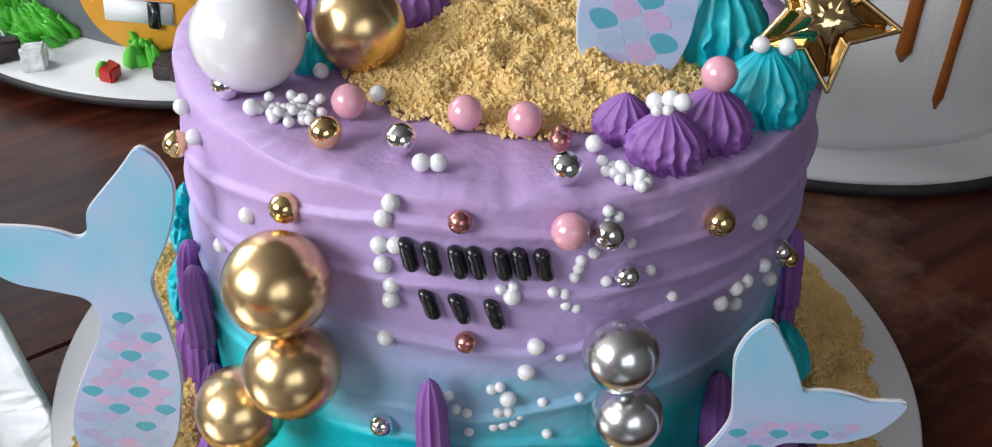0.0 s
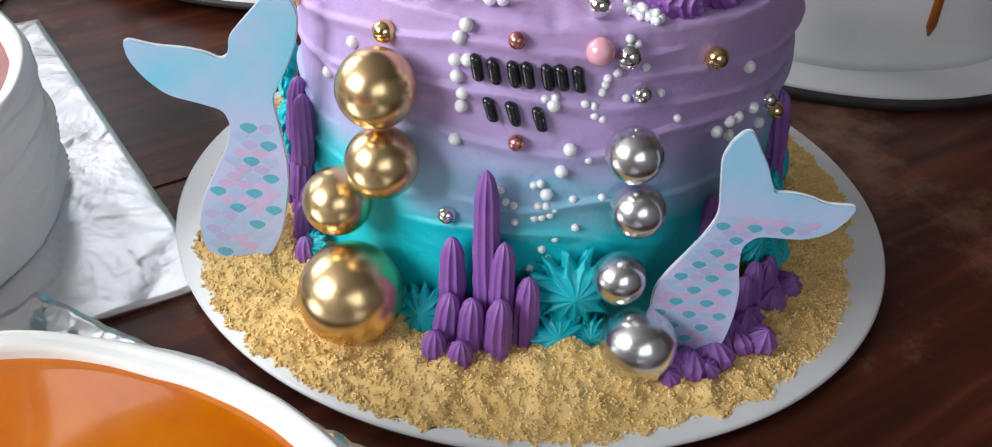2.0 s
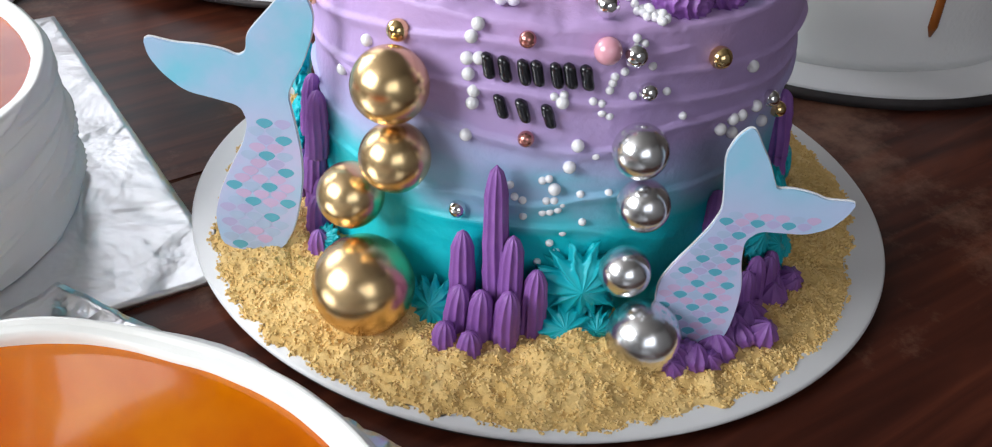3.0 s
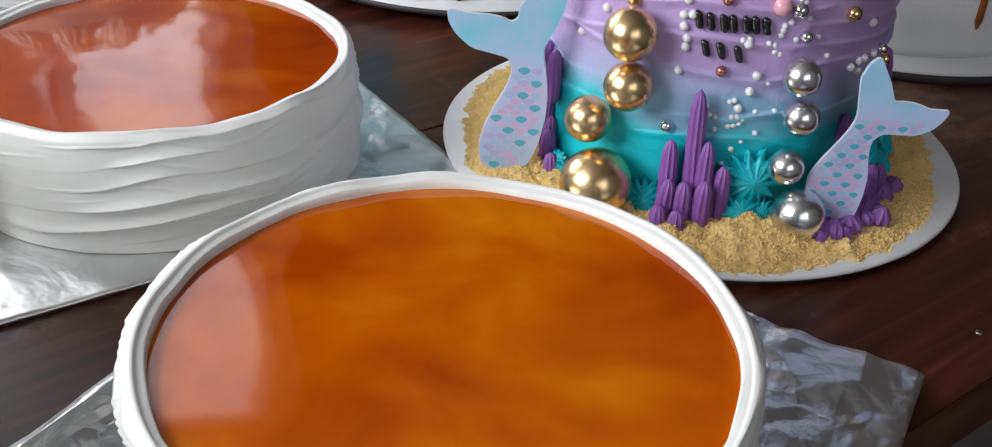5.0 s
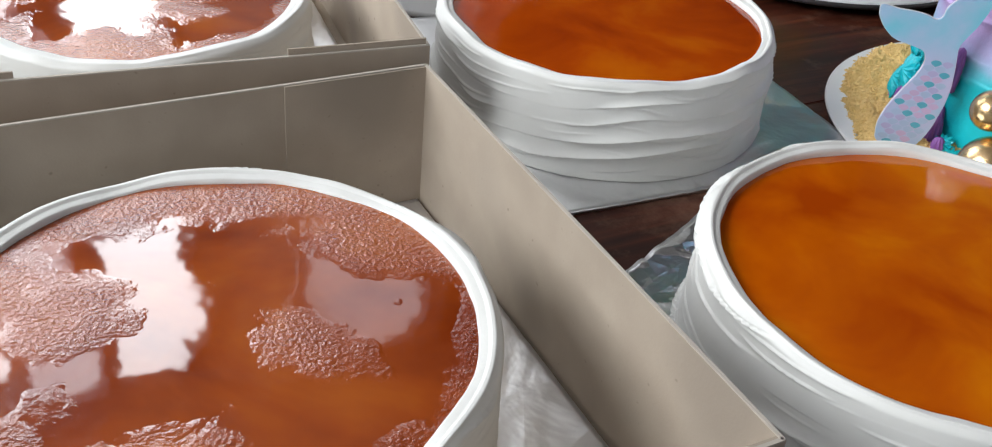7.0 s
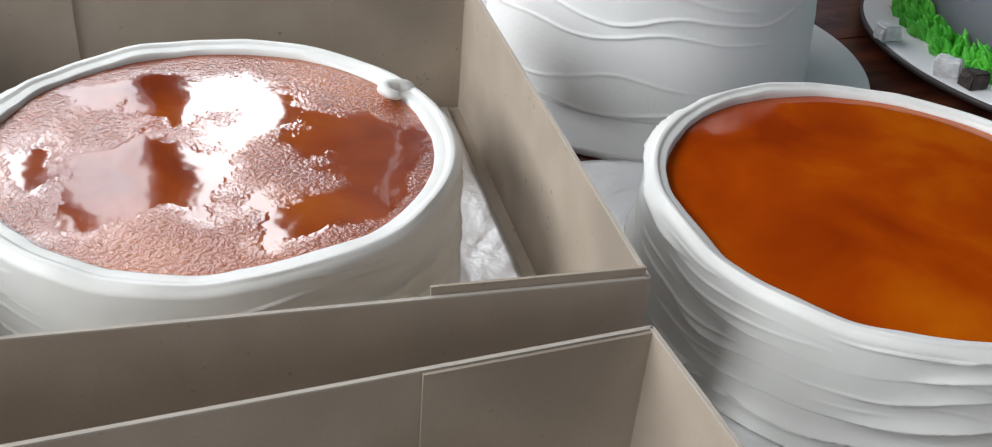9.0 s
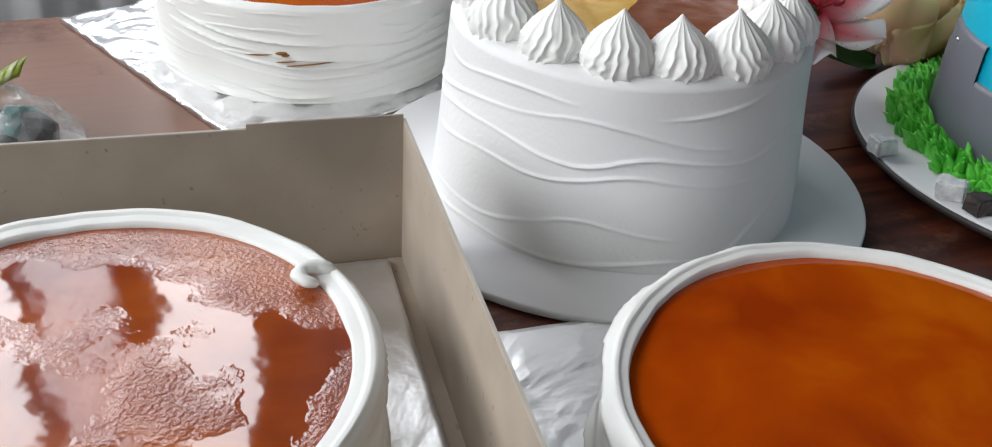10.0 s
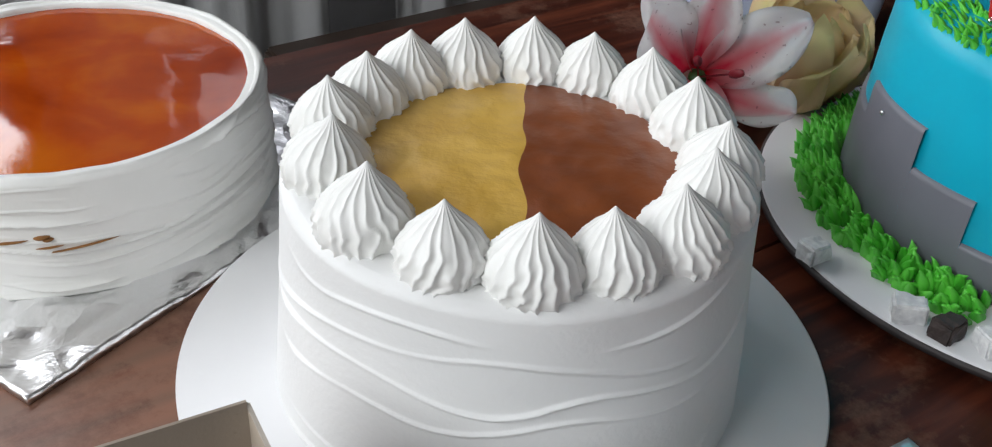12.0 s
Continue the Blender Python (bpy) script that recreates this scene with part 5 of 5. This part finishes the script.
def tail_card(parent, size, m, kind, flip, scale_size):
    pts = card_outline(kind)
    sx = -1 if flip else 1
    bm = bmesh.new()
    vs = [bm.verts.new((sx * x * size, 0.0, y * size)) for x, y in pts]
    f = bm.faces.new(vs)
    ext = bmesh.ops.extrude_face_region(bm, geom=[f])
    bmesh.ops.translate(bm, vec=(0, 0.0008, 0), verts=[v for v in ext["geom"] if isinstance(v, bmesh.types.BMVert)])
    bmesh.ops.recalc_face_normals(bm, faces=bm.faces)
    card = part("tail_cutout", bm, TAIL, parent, "pastel card mermaid tail with printed scales", smooth=False)
    card.matrix_local = m
    # white paper margin behind the print
    bm = bmesh.new()
    nb = len(pts)
    vs = []
    for k in range(nb):
        a, b = Vector(pts[k - 1]), Vector(pts[(k + 1) % nb])
        d = (b - a).normalized()
        vs.append(bm.verts.new((sx * (pts[k][0] * size - d.y * 0.0003), 0.0010, pts[k][1] * size + d.x * 0.0003)))
    f = bm.faces.new(vs)
    ext = bmesh.ops.extrude_face_region(bm, geom=[f])
    bmesh.ops.translate(bm, vec=(0, 0.0006, 0), verts=[v for v in ext["geom"] if isinstance(v, bmesh.types.BMVert)])
    bmesh.ops.recalc_face_normals(bm, faces=bm.faces)
    part("paper_margin", bm, BOARD, card, "white paper margin", smooth=False)
    # printed scales over the lower body
    poly = [(sx * x * size, y * size) for x, y in pts]

    def inside(x, z):
        c = False
        for k in range(len(poly)):
            (x1, z1), (x2, z2) = poly[k], poly[k - 1]
            if (z1 > z) != (z2 > z) and x < (x2 - x1) * (z - z1) / (z2 - z1) + x1:
                c = not c
        return c
    rng = random.Random(int(size * 1e4))
    s = scale_size
    row = 0
    z = s * 0.4
    groups = {0: bmesh.new(), 1: bmesh.new(), 2: bmesh.new(), 3: bmesh.new()}
    while z < size * (0.63 if kind == "upright" else 0.53):
        x = -size * 0.3 + (row % 2) * s * 0.5
        while x < size * 0.3:
            fan = [(x - 0.30 * s, z - s * 0.18), (x, z - s * 0.34), (x + 0.30 * s, z - s * 0.18)] + [(x + s * 0.47 * math.cos(a), z + s * 0.30 * math.sin(a)) for a in [math.pi * q / 8 for q in range(9)]]
            if all(inside(px, pz) for px, pz in fan):
                kind = 0 if (row % 2 == 0 and (row // 2 + int(x / s + 50)) % 2 == 0 and rng.random() < 0.85) else rng.choice((1, 2, 2, 3, 3, 1))
                b = groups[kind]
                lift = -0.00006 - 0.00002 * kind
                b.faces.new([b.verts.new((px, lift, pz)) for px, pz in fan])
            x += s
        z += s * 0.52
        row += 1
    for kind, b in groups.items():
        tagged(part("printed_scale", b, (SCALE_TEAL, SCALE_LILAC, SCALE_PINK, SCALE_BLUE)[kind], card, smooth=False), kind="stuff")
    return card


# two tails standing at the cake's sides and one on its top
tail_card(MC, 0.105, Matrix.Translation((-0.1002, -0.0625, 0.0102)), "upright", False, 0.0062)
tail_card(MC, 0.105, Matrix.Translation((0.0550, -0.0965, 0.0108)), "leaning", False, 0.0048)
tail_card(MC, 0.110, Matrix.Translation((0.0275, -0.0285, PT + 0.0015)) @ pose(0, 0, 0, -8, 22, 0), "upright", True, 0.0085)


def star_topper():
    bm = bmesh.new()
    pts = []
    for k in range(10):
        r = 0.0175 if k % 2 == 0 else 0.0085
        a = math.pi / 2 + k * math.pi / 5
        pts.append((r * math.cos(a), r * math.sin(a)))
    cf = bm.verts.new((0, -0.0055, 0))
    cbk = bm.verts.new((0, 0.0055, 0))
    ring = [bm.verts.new((x, 0, z)) for x, z in pts]
    for k in range(10):
        bm.faces.new((cf, ring[k], ring[(k + 1) % 10]))
        bm.faces.new((cbk, ring[(k + 1) % 10], ring[k]))
    bmesh.ops.recalc_face_normals(bm, faces=bm.faces)
    bmesh.ops.bevel(bm, geom=list(bm.edges), offset=0.0009, segments=3, affect="EDGES")
    st = part("star_topper", bm, GOLD_BRIGHT, MC, "shiny gold puffed star")
    st.matrix_local = Matrix.Translation((0.0790, -0.0300, 0.1385)) @ pose(0, 0, 0, -15, 26, -8) @ Matrix.Scale(1.08, 4)
    # raised seam round the star
    bm = bmesh.new()
    for k in range(10):
        a, b = Vector((pts[k][0], 0, pts[k][1])), Vector((pts[(k + 1) % 10][0], 0, pts[(k + 1) % 10][1]))
        for q in range(40):
            bmesh.ops.create_icosphere(bm, subdivisions=1, radius=0.0008, matrix=Matrix.Translation(a.lerp(b, q / 40)))
    part("seam", bm, GOLD_BRIGHT, st)
    bm = lathe([(0.0011, -0.030), (0.0012, -0.029), (0.0012, 0.0), (0.0005, 0.001)], 12)
    part("stick", bm, STICK, st, "thin wooden stick").matrix_local = pose(-0.002, 0.005, 0.0, 0, -6)


star_topper()


# ---- blue and grey cake with piped grass ----
GX, GY, GR, GT, GB = -0.152, 0.309, 0.104, 0.122, 0.012   # GB: top of the board


def tuft(bm, p, h, r, lean, a, turn):
    """One leaf of piped grass: ribbed, swelling above its foot and drawn out to a bent tip."""
    seg, rows = 8, 6
    out = Vector((math.cos(a), math.sin(a), 0))
    rings = []
    for i in range(rows):
        q = i / rows
        rr = r * (0.85 + 0.55 * q - 1.35 * q * q)
        c = p + out * lean * q * q + Vector((0, 0, h * q))
        rings.append([bm.verts.new(c + Vector((math.cos(6.2832 * k / seg + turn), math.sin(6.2832 * k / seg + turn), 0)) * rr * (1.12 if k % 2 else 0.78)) for k in range(seg)])
    tip = bm.verts.new(p + out * lean * 1.15 + Vector((0, 0, h)))
    for lo, hi in zip(rings, rings[1:]):
        for k in range(seg):
            bm.faces.new((lo[k], lo[(k + 1) % seg], hi[(k + 1) % seg], hi[k]))
    for k in range(seg):
        bm.faces.new((rings[-1][k], rings[-1][(k + 1) % seg], tip))


def block_cake():
    root = thing("blue_cake", pose(GX, GY, 0), "bright blue cake with grey blocks and green piped grass", "cake")
    brd = disc_board(root, 0.1505, 0.004, GB - 0.004, edge=BOARD_DARK)
    brd.location = (0.002, -0.0040, 0)
    # added support; its black colour stands for the shadow under the raised board
    part("foot", lathe([(0.118, 0.0002), (0.120, 0.001), (0.120, 0.007), (0.118, 0.0078)], 96), BOARD_DARK, root, "added round foot, dark for the shade below the board")
    rows, seg = 40, 200

    def fn(i, j):
        th = 2 * math.pi * j / seg
        cx, cy = math.cos(th), math.sin(th)
        if i < 32:
            s = i / 31
            r = GR - 0.004 * s + 0.0006 * nz(cx * 2, cy * 2, s * 4)
            if s > 0.9:
                r -= 0.006 * ((s - 0.9) / 0.1) ** 2
            return (r * cx, r * cy, GB + (GT - GB) * s)
        s = (i - 31) / 8
        return ((GR - 0.010) * (1 - s) * cx + 0.0001 * cx, (GR - 0.010) * (1 - s) * cy + 0.0001 * cy, GT + 0.001)
    part("fondant_body", grid(rows, seg, fn, True, True, True), SKYBLUE, root, "bright blue smooth fondant")
    # stepped grey blocks wrapped round the side: (from, to, height)
    for d0, d1, z1 in ((-200, -89, 0.060), (-89, -61, 0.0775), (-61, -41.5, 0.057), (-41.5, 15, 0.035), (15, 60, 0.05), (60, 160, 0.035)):
        n = max(6, int(abs(d1 - d0) / 3))

        def fn2(i, j, d0=d0, d1=d1, z1=z1, n=n):
            d = d0 + (d1 - d0) * j / (n - 1)
            zs = (GB, GB + 0.004, z1 - 0.003, z1, z1)
            rr = (0.0022, 0.0024, 0.0024, 0.0019, -0.002)
            s = (zs[i] - GB) / (GT - GB)
            p = on_side(d, zs[i] + 0.0006 * nz(d * 0.2, z1 * 50), GR - 0.004 * s + rr[i])
            return tuple(p)
        part("grey_block", grid(5, n, fn2, False), GREY, root, "grey fondant block shape")
    rng = random.Random(21)
    bm = bmesh.new()
    for k in range(560):
        d = rng.uniform(-205, -30)
        r = GR + 0.003 + rng.random() ** 1.1 * (0.021 + 0.006 * nz(d * 0.06, 1.0))
        tuft(bm, on_side(d, GB - 0.0004, r), rng.uniform(0.009, 0.016) * (1.25 - (r - GR) / 0.04), rng.uniform(0.0026, 0.0044), rng.uniform(0.002, 0.008), ang(d + rng.uniform(-60, 60)), rng.uniform(0, 6))
    for d0 in (-6.5, 14, 33, 52, 74, 98, 122, 144):
        for k in range(18):
            d = d0 + rng.gauss(0, 2.6)
            r = GR + 0.005 + abs(rng.gauss(0, 0.010))
            tuft(bm, on_side(d, GB - 0.0004, r), rng.uniform(0.009, 0.016), rng.uniform(0.0026, 0.0044), rng.uniform(0.002, 0.007), ang(d + rng.uniform(-60, 60)), rng.uniform(0, 6))
    tagged(part("piped_grass", bm, GRASS, root, "spiky green piped cream grass"), kind="stuff")
    bm = bmesh.new()
    for k in range(1000):
        d = rng.uniform(-180, 180)
        r = GR - 0.007 - rng.random() * 0.028
        tuft(bm, on_side(d, GT - 0.003, r), rng.uniform(0.006, 0.010), rng.uniform(0.0013, 0.0022), rng.uniform(0.002, 0.010), ang(d + rng.uniform(-70, 70)), rng.uniform(0, 6))
    tagged(part("piped_grass", bm, GRASS, root, "green piped cream grass on the top edge"), kind="stuff")

    def rock(pos, r, m, lab, seed):
        bm = boxes((-r, r, -r * 0.8, r * 0.8, -r * 0.75, r * 0.75), bevel=r * 0.16)
        bmesh.ops.subdivide_edges(bm, edges=[e for e in bm.edges if e.calc_length() > r * 0.7], cuts=2, use_grid_fill=True)
        for v in bm.verts:
            v.co *= 1 + 0.16 * nz(v.co.x * 200, v.co.y * 200, v.co.z * 200 + seed) + 0.22 * nz(v.co.x * 70, v.co.y * 70, v.co.z * 70 + seed)
        ob = part("rock", bm, m, root, lab, smooth=False)
        ob.matrix_local = Matrix.Translation(pos) @ pose(0, 0, 0, 0, 8 * math.sin(seed * 3), seed * 37)

    def loc(x, y, z):
        return (x - GX, y - GY, z)
    for x, y, r, m, lab in ((-0.246, 0.2000, 0.0074, ROCK, "white speckled rock"), (-0.2825, 0.2400, 0.0070, ROCK, "white speckled rock"), (-0.2315, 0.1900, 0.0068, DARKROCK, "dark brown rock"), (-0.2150, 0.1830, 0.0072, ROCK, "white speckled rock"), (-0.149, 0.1740, 0.0062, DARKROCK, "dark brown rock"), (-0.176, 0.1725, 0.0045, RED, "red icing lump")):
        rock(loc(x, y, GB + r * 0.72), r, m, lab, x * 100)
    rock(on_side(-50, GT + 0.006, GR - 0.018), 0.008, ROCK, "white speckled rock", 7)
    rock(on_side(-62, GT + 0.010, GR - 0.035), 0.009, RED, "red icing lump", 8)
    # round orange plaque with a white and a dark shape, leaning on the front
    plq = part("plaque", lathe([(0.030, 0.0), (0.032, 0.0008), (0.032, 0.003), (0.030, 0.0042), (0.0002, 0.0045)], 64), YELLOW, root, "round orange fondant plaque")
    plq.matrix_local = Matrix.Translation(on_side(-7, 0.046, GR + 0.003)) @ pose(0, 0, 0, 0, 0, -7) @ pose(0, 0, 0, 82)
    for dims, mm, lab in (((-0.018, 0.016, -0.017, -0.006, 0.0046, 0.0058), BOARD, "white shape"), ((0.004, 0.010, -0.019, -0.006, 0.006, 0.007), BLACK, "dark shape")):
        part("plaque_shape", boxes(dims, bevel=0.0005), mm, plq, lab)
    bead = None
    for k in range(14):
        p = on_side(rng.uniform(-70, -35), GT + 0.0045, GR - 0.012 - rng.random() * 0.02)
        if bead is None:
            bead = part("silver_bead", ball(0.0013, 14, 9), SILVER_BRIGHT, root, "tiny silver bead")
            bead.matrix_local = Matrix.Translation(p)
        else:
            share(bead, Matrix.Translation(p))
    share(bead, Matrix.Translation(on_side(-78, 0.070, GR + 0.001)))
    return root


block_cake()


# ---- white cake with caramel drips ----
def drip_cake():
    root = thing("drip_cake", pose(0.166, 0.247, 0), "white cake with brown caramel drips on round board", "cake")
    disc_board(root, 0.1395, 0.007, edge=BOARD_DARK)
    R, T = 0.113, 0.135

    def wob(th, r, z):
        return (0.0007 * nz(math.cos(th) * 2, math.sin(th) * 2, z * 20), 0)
    prof = [(R, 0.007 + (T - 0.01) * k / 20) for k in range(21)] + [(R - 0.004, T + 0.001), (0.0002, T + 0.0015)]
    part("cream_body", lathe(prof, 160, wob), CREAM_SMOOTH, root, "smooth white cream")
    for zend, dd, w in ((0.075, -60, 0.004), (0.055, -45, 0.0045), (0.078, -33, 0.004), (0.060, -20, 0.004), (0.075, -8, 0.0045), (0.050, 3, 0.0040), (0.0265, 14.2, 0.0030), (0.055, 30, 0.0045), (0.07, 38, 0.004), (0.05, 52, 0.0045)):
        rows, seg = 24, 14

        def fn(i, j, zend=zend, dd=dd, w=w):
            s = i / (rows - 1)
            z = zend + (T - zend) * s
            ww = w * (0.75 + 0.25 * math.sin(s * 3.14)) * (1.25 - 0.35 * min(1, s * 4) + 0.9 * max(0, s - 0.8) / 0.2)
            if i == 0:
                ww *= 0.25
            a = 2 * math.pi * j / seg
            return tuple(on_side(dd + math.degrees(ww * math.cos(a) / R), z + (ww * 0.3 * (1 - s)), R + ww * 0.55 * math.sin(a)))
        part("caramel_drip", grid(rows, seg, fn, True, True, True), CARAMEL, root, "brown caramel drip")
    part("caramel_top", lathe([(R + 0.001, T - 0.006), (R + 0.003, T - 0.001), (R - 0.003, T + 0.004), (0.0002, T + 0.0045)], 160), CARAMEL, root, "caramel pooled on the top")
    return root


drip_cake()


# ---- silk flowers behind the cakes ----
def petal_mesh(length, width, curl_, ruffle=0.0):
    rows, cols = 20, 13

    def fn(i, j):
        s, t = i / (rows - 1), j / (cols - 1) * 2 - 1
        w = width * (math.sin(math.pi * min(1, s * 0.92 + 0.06)) ** 0.7) * 0.5
        y = length * s
        z = curl_ * s * s * length - 0.18 * width * (1 - t * t) + ruffle * 0.004 * math.sin(7 * s + 5 * t) * abs(t)
        return (w * t, y * (1 - 0.2 * curl_ * s), z)
    bm = grid(rows, cols, fn, False)
    bmesh.ops.solidify(bm, geom=list(bm.faces), thickness=0.0005)
    return bm


def lily():
    root = thing("silk_lily", Matrix.Translation((-0.340, 0.338, 0.055)) @ pose(0, 0, 0, 48, 14, 0) @ Matrix.Scale(0.88, 4), "white silk lily with pink flushed petals", "flower")
    for k in range(6):
        p = part("petal", petal_mesh(0.076 if k % 2 else 0.070, 0.044 if k % 2 else 0.034, 0.35, 1.6), PETAL, root)
        p.matrix_local = pose(0, 0, 0, 0, 0, k * 60 + 10) @ pose(0, 0.004, 0.002 * (k % 2), 28)
    for k in (4, 1):
        bm = lathe([(0.0006, 0.0), (0.0006, 0.034), (0.0024, 0.036), (0.0028, 0.041), (0.0022, 0.046), (0.0004, 0.048)], 10)
        s = part("stamen", bm, STAMEN, root, "dark red stamen")
        s.matrix_local = pose(0, 0, 0, 0, 0, k * 72) @ pose(0, 0, 0.002, 18)
    stem = part("stem", lathe([(0.003, -0.070), (0.003, -0.01), (0.006, 0.0), (0.002, 0.003)], 12), LEAF, root, "green stem")
    return root


lily()


def rose():
    root = thing("silk_rose", Matrix.Translation((-0.278, 0.421, 0.0)) @ pose(0, 0, 0, 12, 10, 0), "cream silk rose with peach tinted petals", "flower")
    rng = random.Random(2)
    for k in range(14):
        ring = k // 5
        p = part("petal", petal_mesh(0.070 - 0.008 * ring, 0.060 - 0.010 * ring, 0.15 + 0.12 * (2 - ring), 2.0), PETAL_CREAM, root)
        p.matrix_local = pose(0, 0, 0.012, 0, 0, k * 72 + ring * 33 + rng.uniform(-8, 8)) @ pose(0, 0.006, 0, 50 + 14 * ring + rng.uniform(-5, 5))
    part("leaf", petal_mesh(0.05, 0.028, 0.1), LEAF, root, "green leaf").matrix_local = pose(-0.01, -0.01, 0.006, 8, 0, 130)
    part("stem", lathe([(0.003, 0.0002), (0.003, 0.010), (0.010, 0.016), (0.0006, 0.02)], 12), LEAF, root, "green stem")
    return root


rose()


# ---- plastic tub behind the flowers ----
def tub():
    root = thing("plastic_tub", pose(-0.272, 0.558, 0.0, 0, 0, 4), "pale blue plastic tub standing on the table behind flowers", "tub")

    def outline(hx, hy, r, th):
        """Rounded rectangle by superellipse."""
        c, q = math.cos(th), math.sin(th)
        k = (abs(c) ** r + abs(q) ** r) ** (-1 / r)
        return hx * k * c, hy * k * q
    prof = [(-0.004, 0.0003), (0.0, 0.0003), (0.001, 0.002), (0.001, 0.006), (-0.001, 0.008), (0.004, 0.060), (0.008, 0.118), (0.006, 0.118), (0.002, 0.060), (-0.004, 0.010)]

    def fn(i, j):
        o, z = prof[i]
        x, y = outline(0.074 + o, 0.046 + o, 6, 2 * math.pi * j / 96)
        return (x, y, z)
    part("tub_wall", grid(len(prof), 96, fn, True, True, True), BLUEWHITE, root)
    rim = [(0.007, 0.1125), (0.0125, 0.1125), (0.0135, 0.1145), (0.0130, 0.1185), (0.007, 0.1190)]

    def fn2(i, j):
        o, z = rim[i % 5]
        x, y = outline(0.0742 + o, 0.0462 + o, 6, 2 * math.pi * j / 96)
        return (x, y, z)
    part("rim", grid(6, 96, fn2), BLUEWHITE, root, "rolled plastic rim")
    return root


tub()


# ---- striped clear bag on the table ----
def bag():
    root = thing("plastic_bag", pose(-0.757, 0.030, 0.0, 0, 0, 14), "crumpled clear plastic bag with lime striped band and dark candies", "bag")
    rng = random.Random(12)
    colours = ((BAG_TEAL, "teal candy"), (BAG_DARK, "dark candy"), (BAG_BEIGE, "beige candy"), (BAG_DARK, "dark candy"), (BAG_GREY, "grey candy"))
    for k in range(26):
        bm = bmesh.new()
        r = rng.uniform(0.009, 0.014)
        bmesh.ops.create_icosphere(bm, subdivisions=2, radius=r)
        for v in bm.verts:
            v.co *= 1 + 0.35 * nz(v.co.x * 80, v.co.y * 80, v.co.z * 80 + k * 5)
        m, lab = colours[k % 5]
        a, q = rng.uniform(0, 6.28), rng.random() ** 0.5
        x, y = 0.052 * q * math.cos(a), 0.036 * q * math.sin(a)
        c = part("candy", bm, m, root, lab, smooth=False)
        c.matrix_local = pose(x, y, r * 0.9 + 0.022 * (1 - q) * (k % 2), rng.uniform(0, 360), rng.uniform(0, 360), 0)
    rows, seg = 30, 90

    def fn(i, j):
        s = i / (rows - 1)
        a = 2 * math.pi * j / seg
        r = math.cos(s * math.pi / 2) ** 0.6 if i < rows - 1 else 0.01
        x, y = 0.074 * r * math.cos(a), 0.055 * r * math.sin(a)
        k = 1 + 0.13 * nz(x * 60, y * 60, s * 5) + 0.10 * abs(nz(math.cos(a) * 4, math.sin(a) * 4, s * 2))
        return (x * k, y * k, 0.001 + 0.043 * s ** 0.8 * (1 + 0.25 * nz(x * 45, y * 45, 3)))
    part("film", grid(rows, seg, fn, True, False, True), FILM, root, "crinkled clear plastic film", smooth=False)
    # striped band along the closed end of the bag
    band = None
    for k in range(13):
        t0, t1 = k / 13, (k + 1) / 13

        def fn2(i, j, t0=t0, t1=t1):
            t = t0 + (t1 - t0) * j / 3
            q, e = t * 1.8 - 0.8, i / 5
            return (-0.735 + 0.008 * q - 0.010 * e, 0.018 + 0.042 * q + 0.022 * e, 0.041 + 0.004 * math.sin(e * 2.4) + 0.002 * math.sin(t * 8))
        bm = grid(6, 4, fn2, False)
        bmesh.ops.solidify(bm, geom=list(bm.faces), thickness=0.0006)
        st = part("stripe", bm, STRIPE if k % 2 == 0 else STRIPE_PALE, root, "lime green stripe" if k % 2 == 0 else "pale lime stripe")
        st.matrix_local = pose(-0.757, 0.030, 0.0, 0, 0, 14).inverted()
    return root


bag()
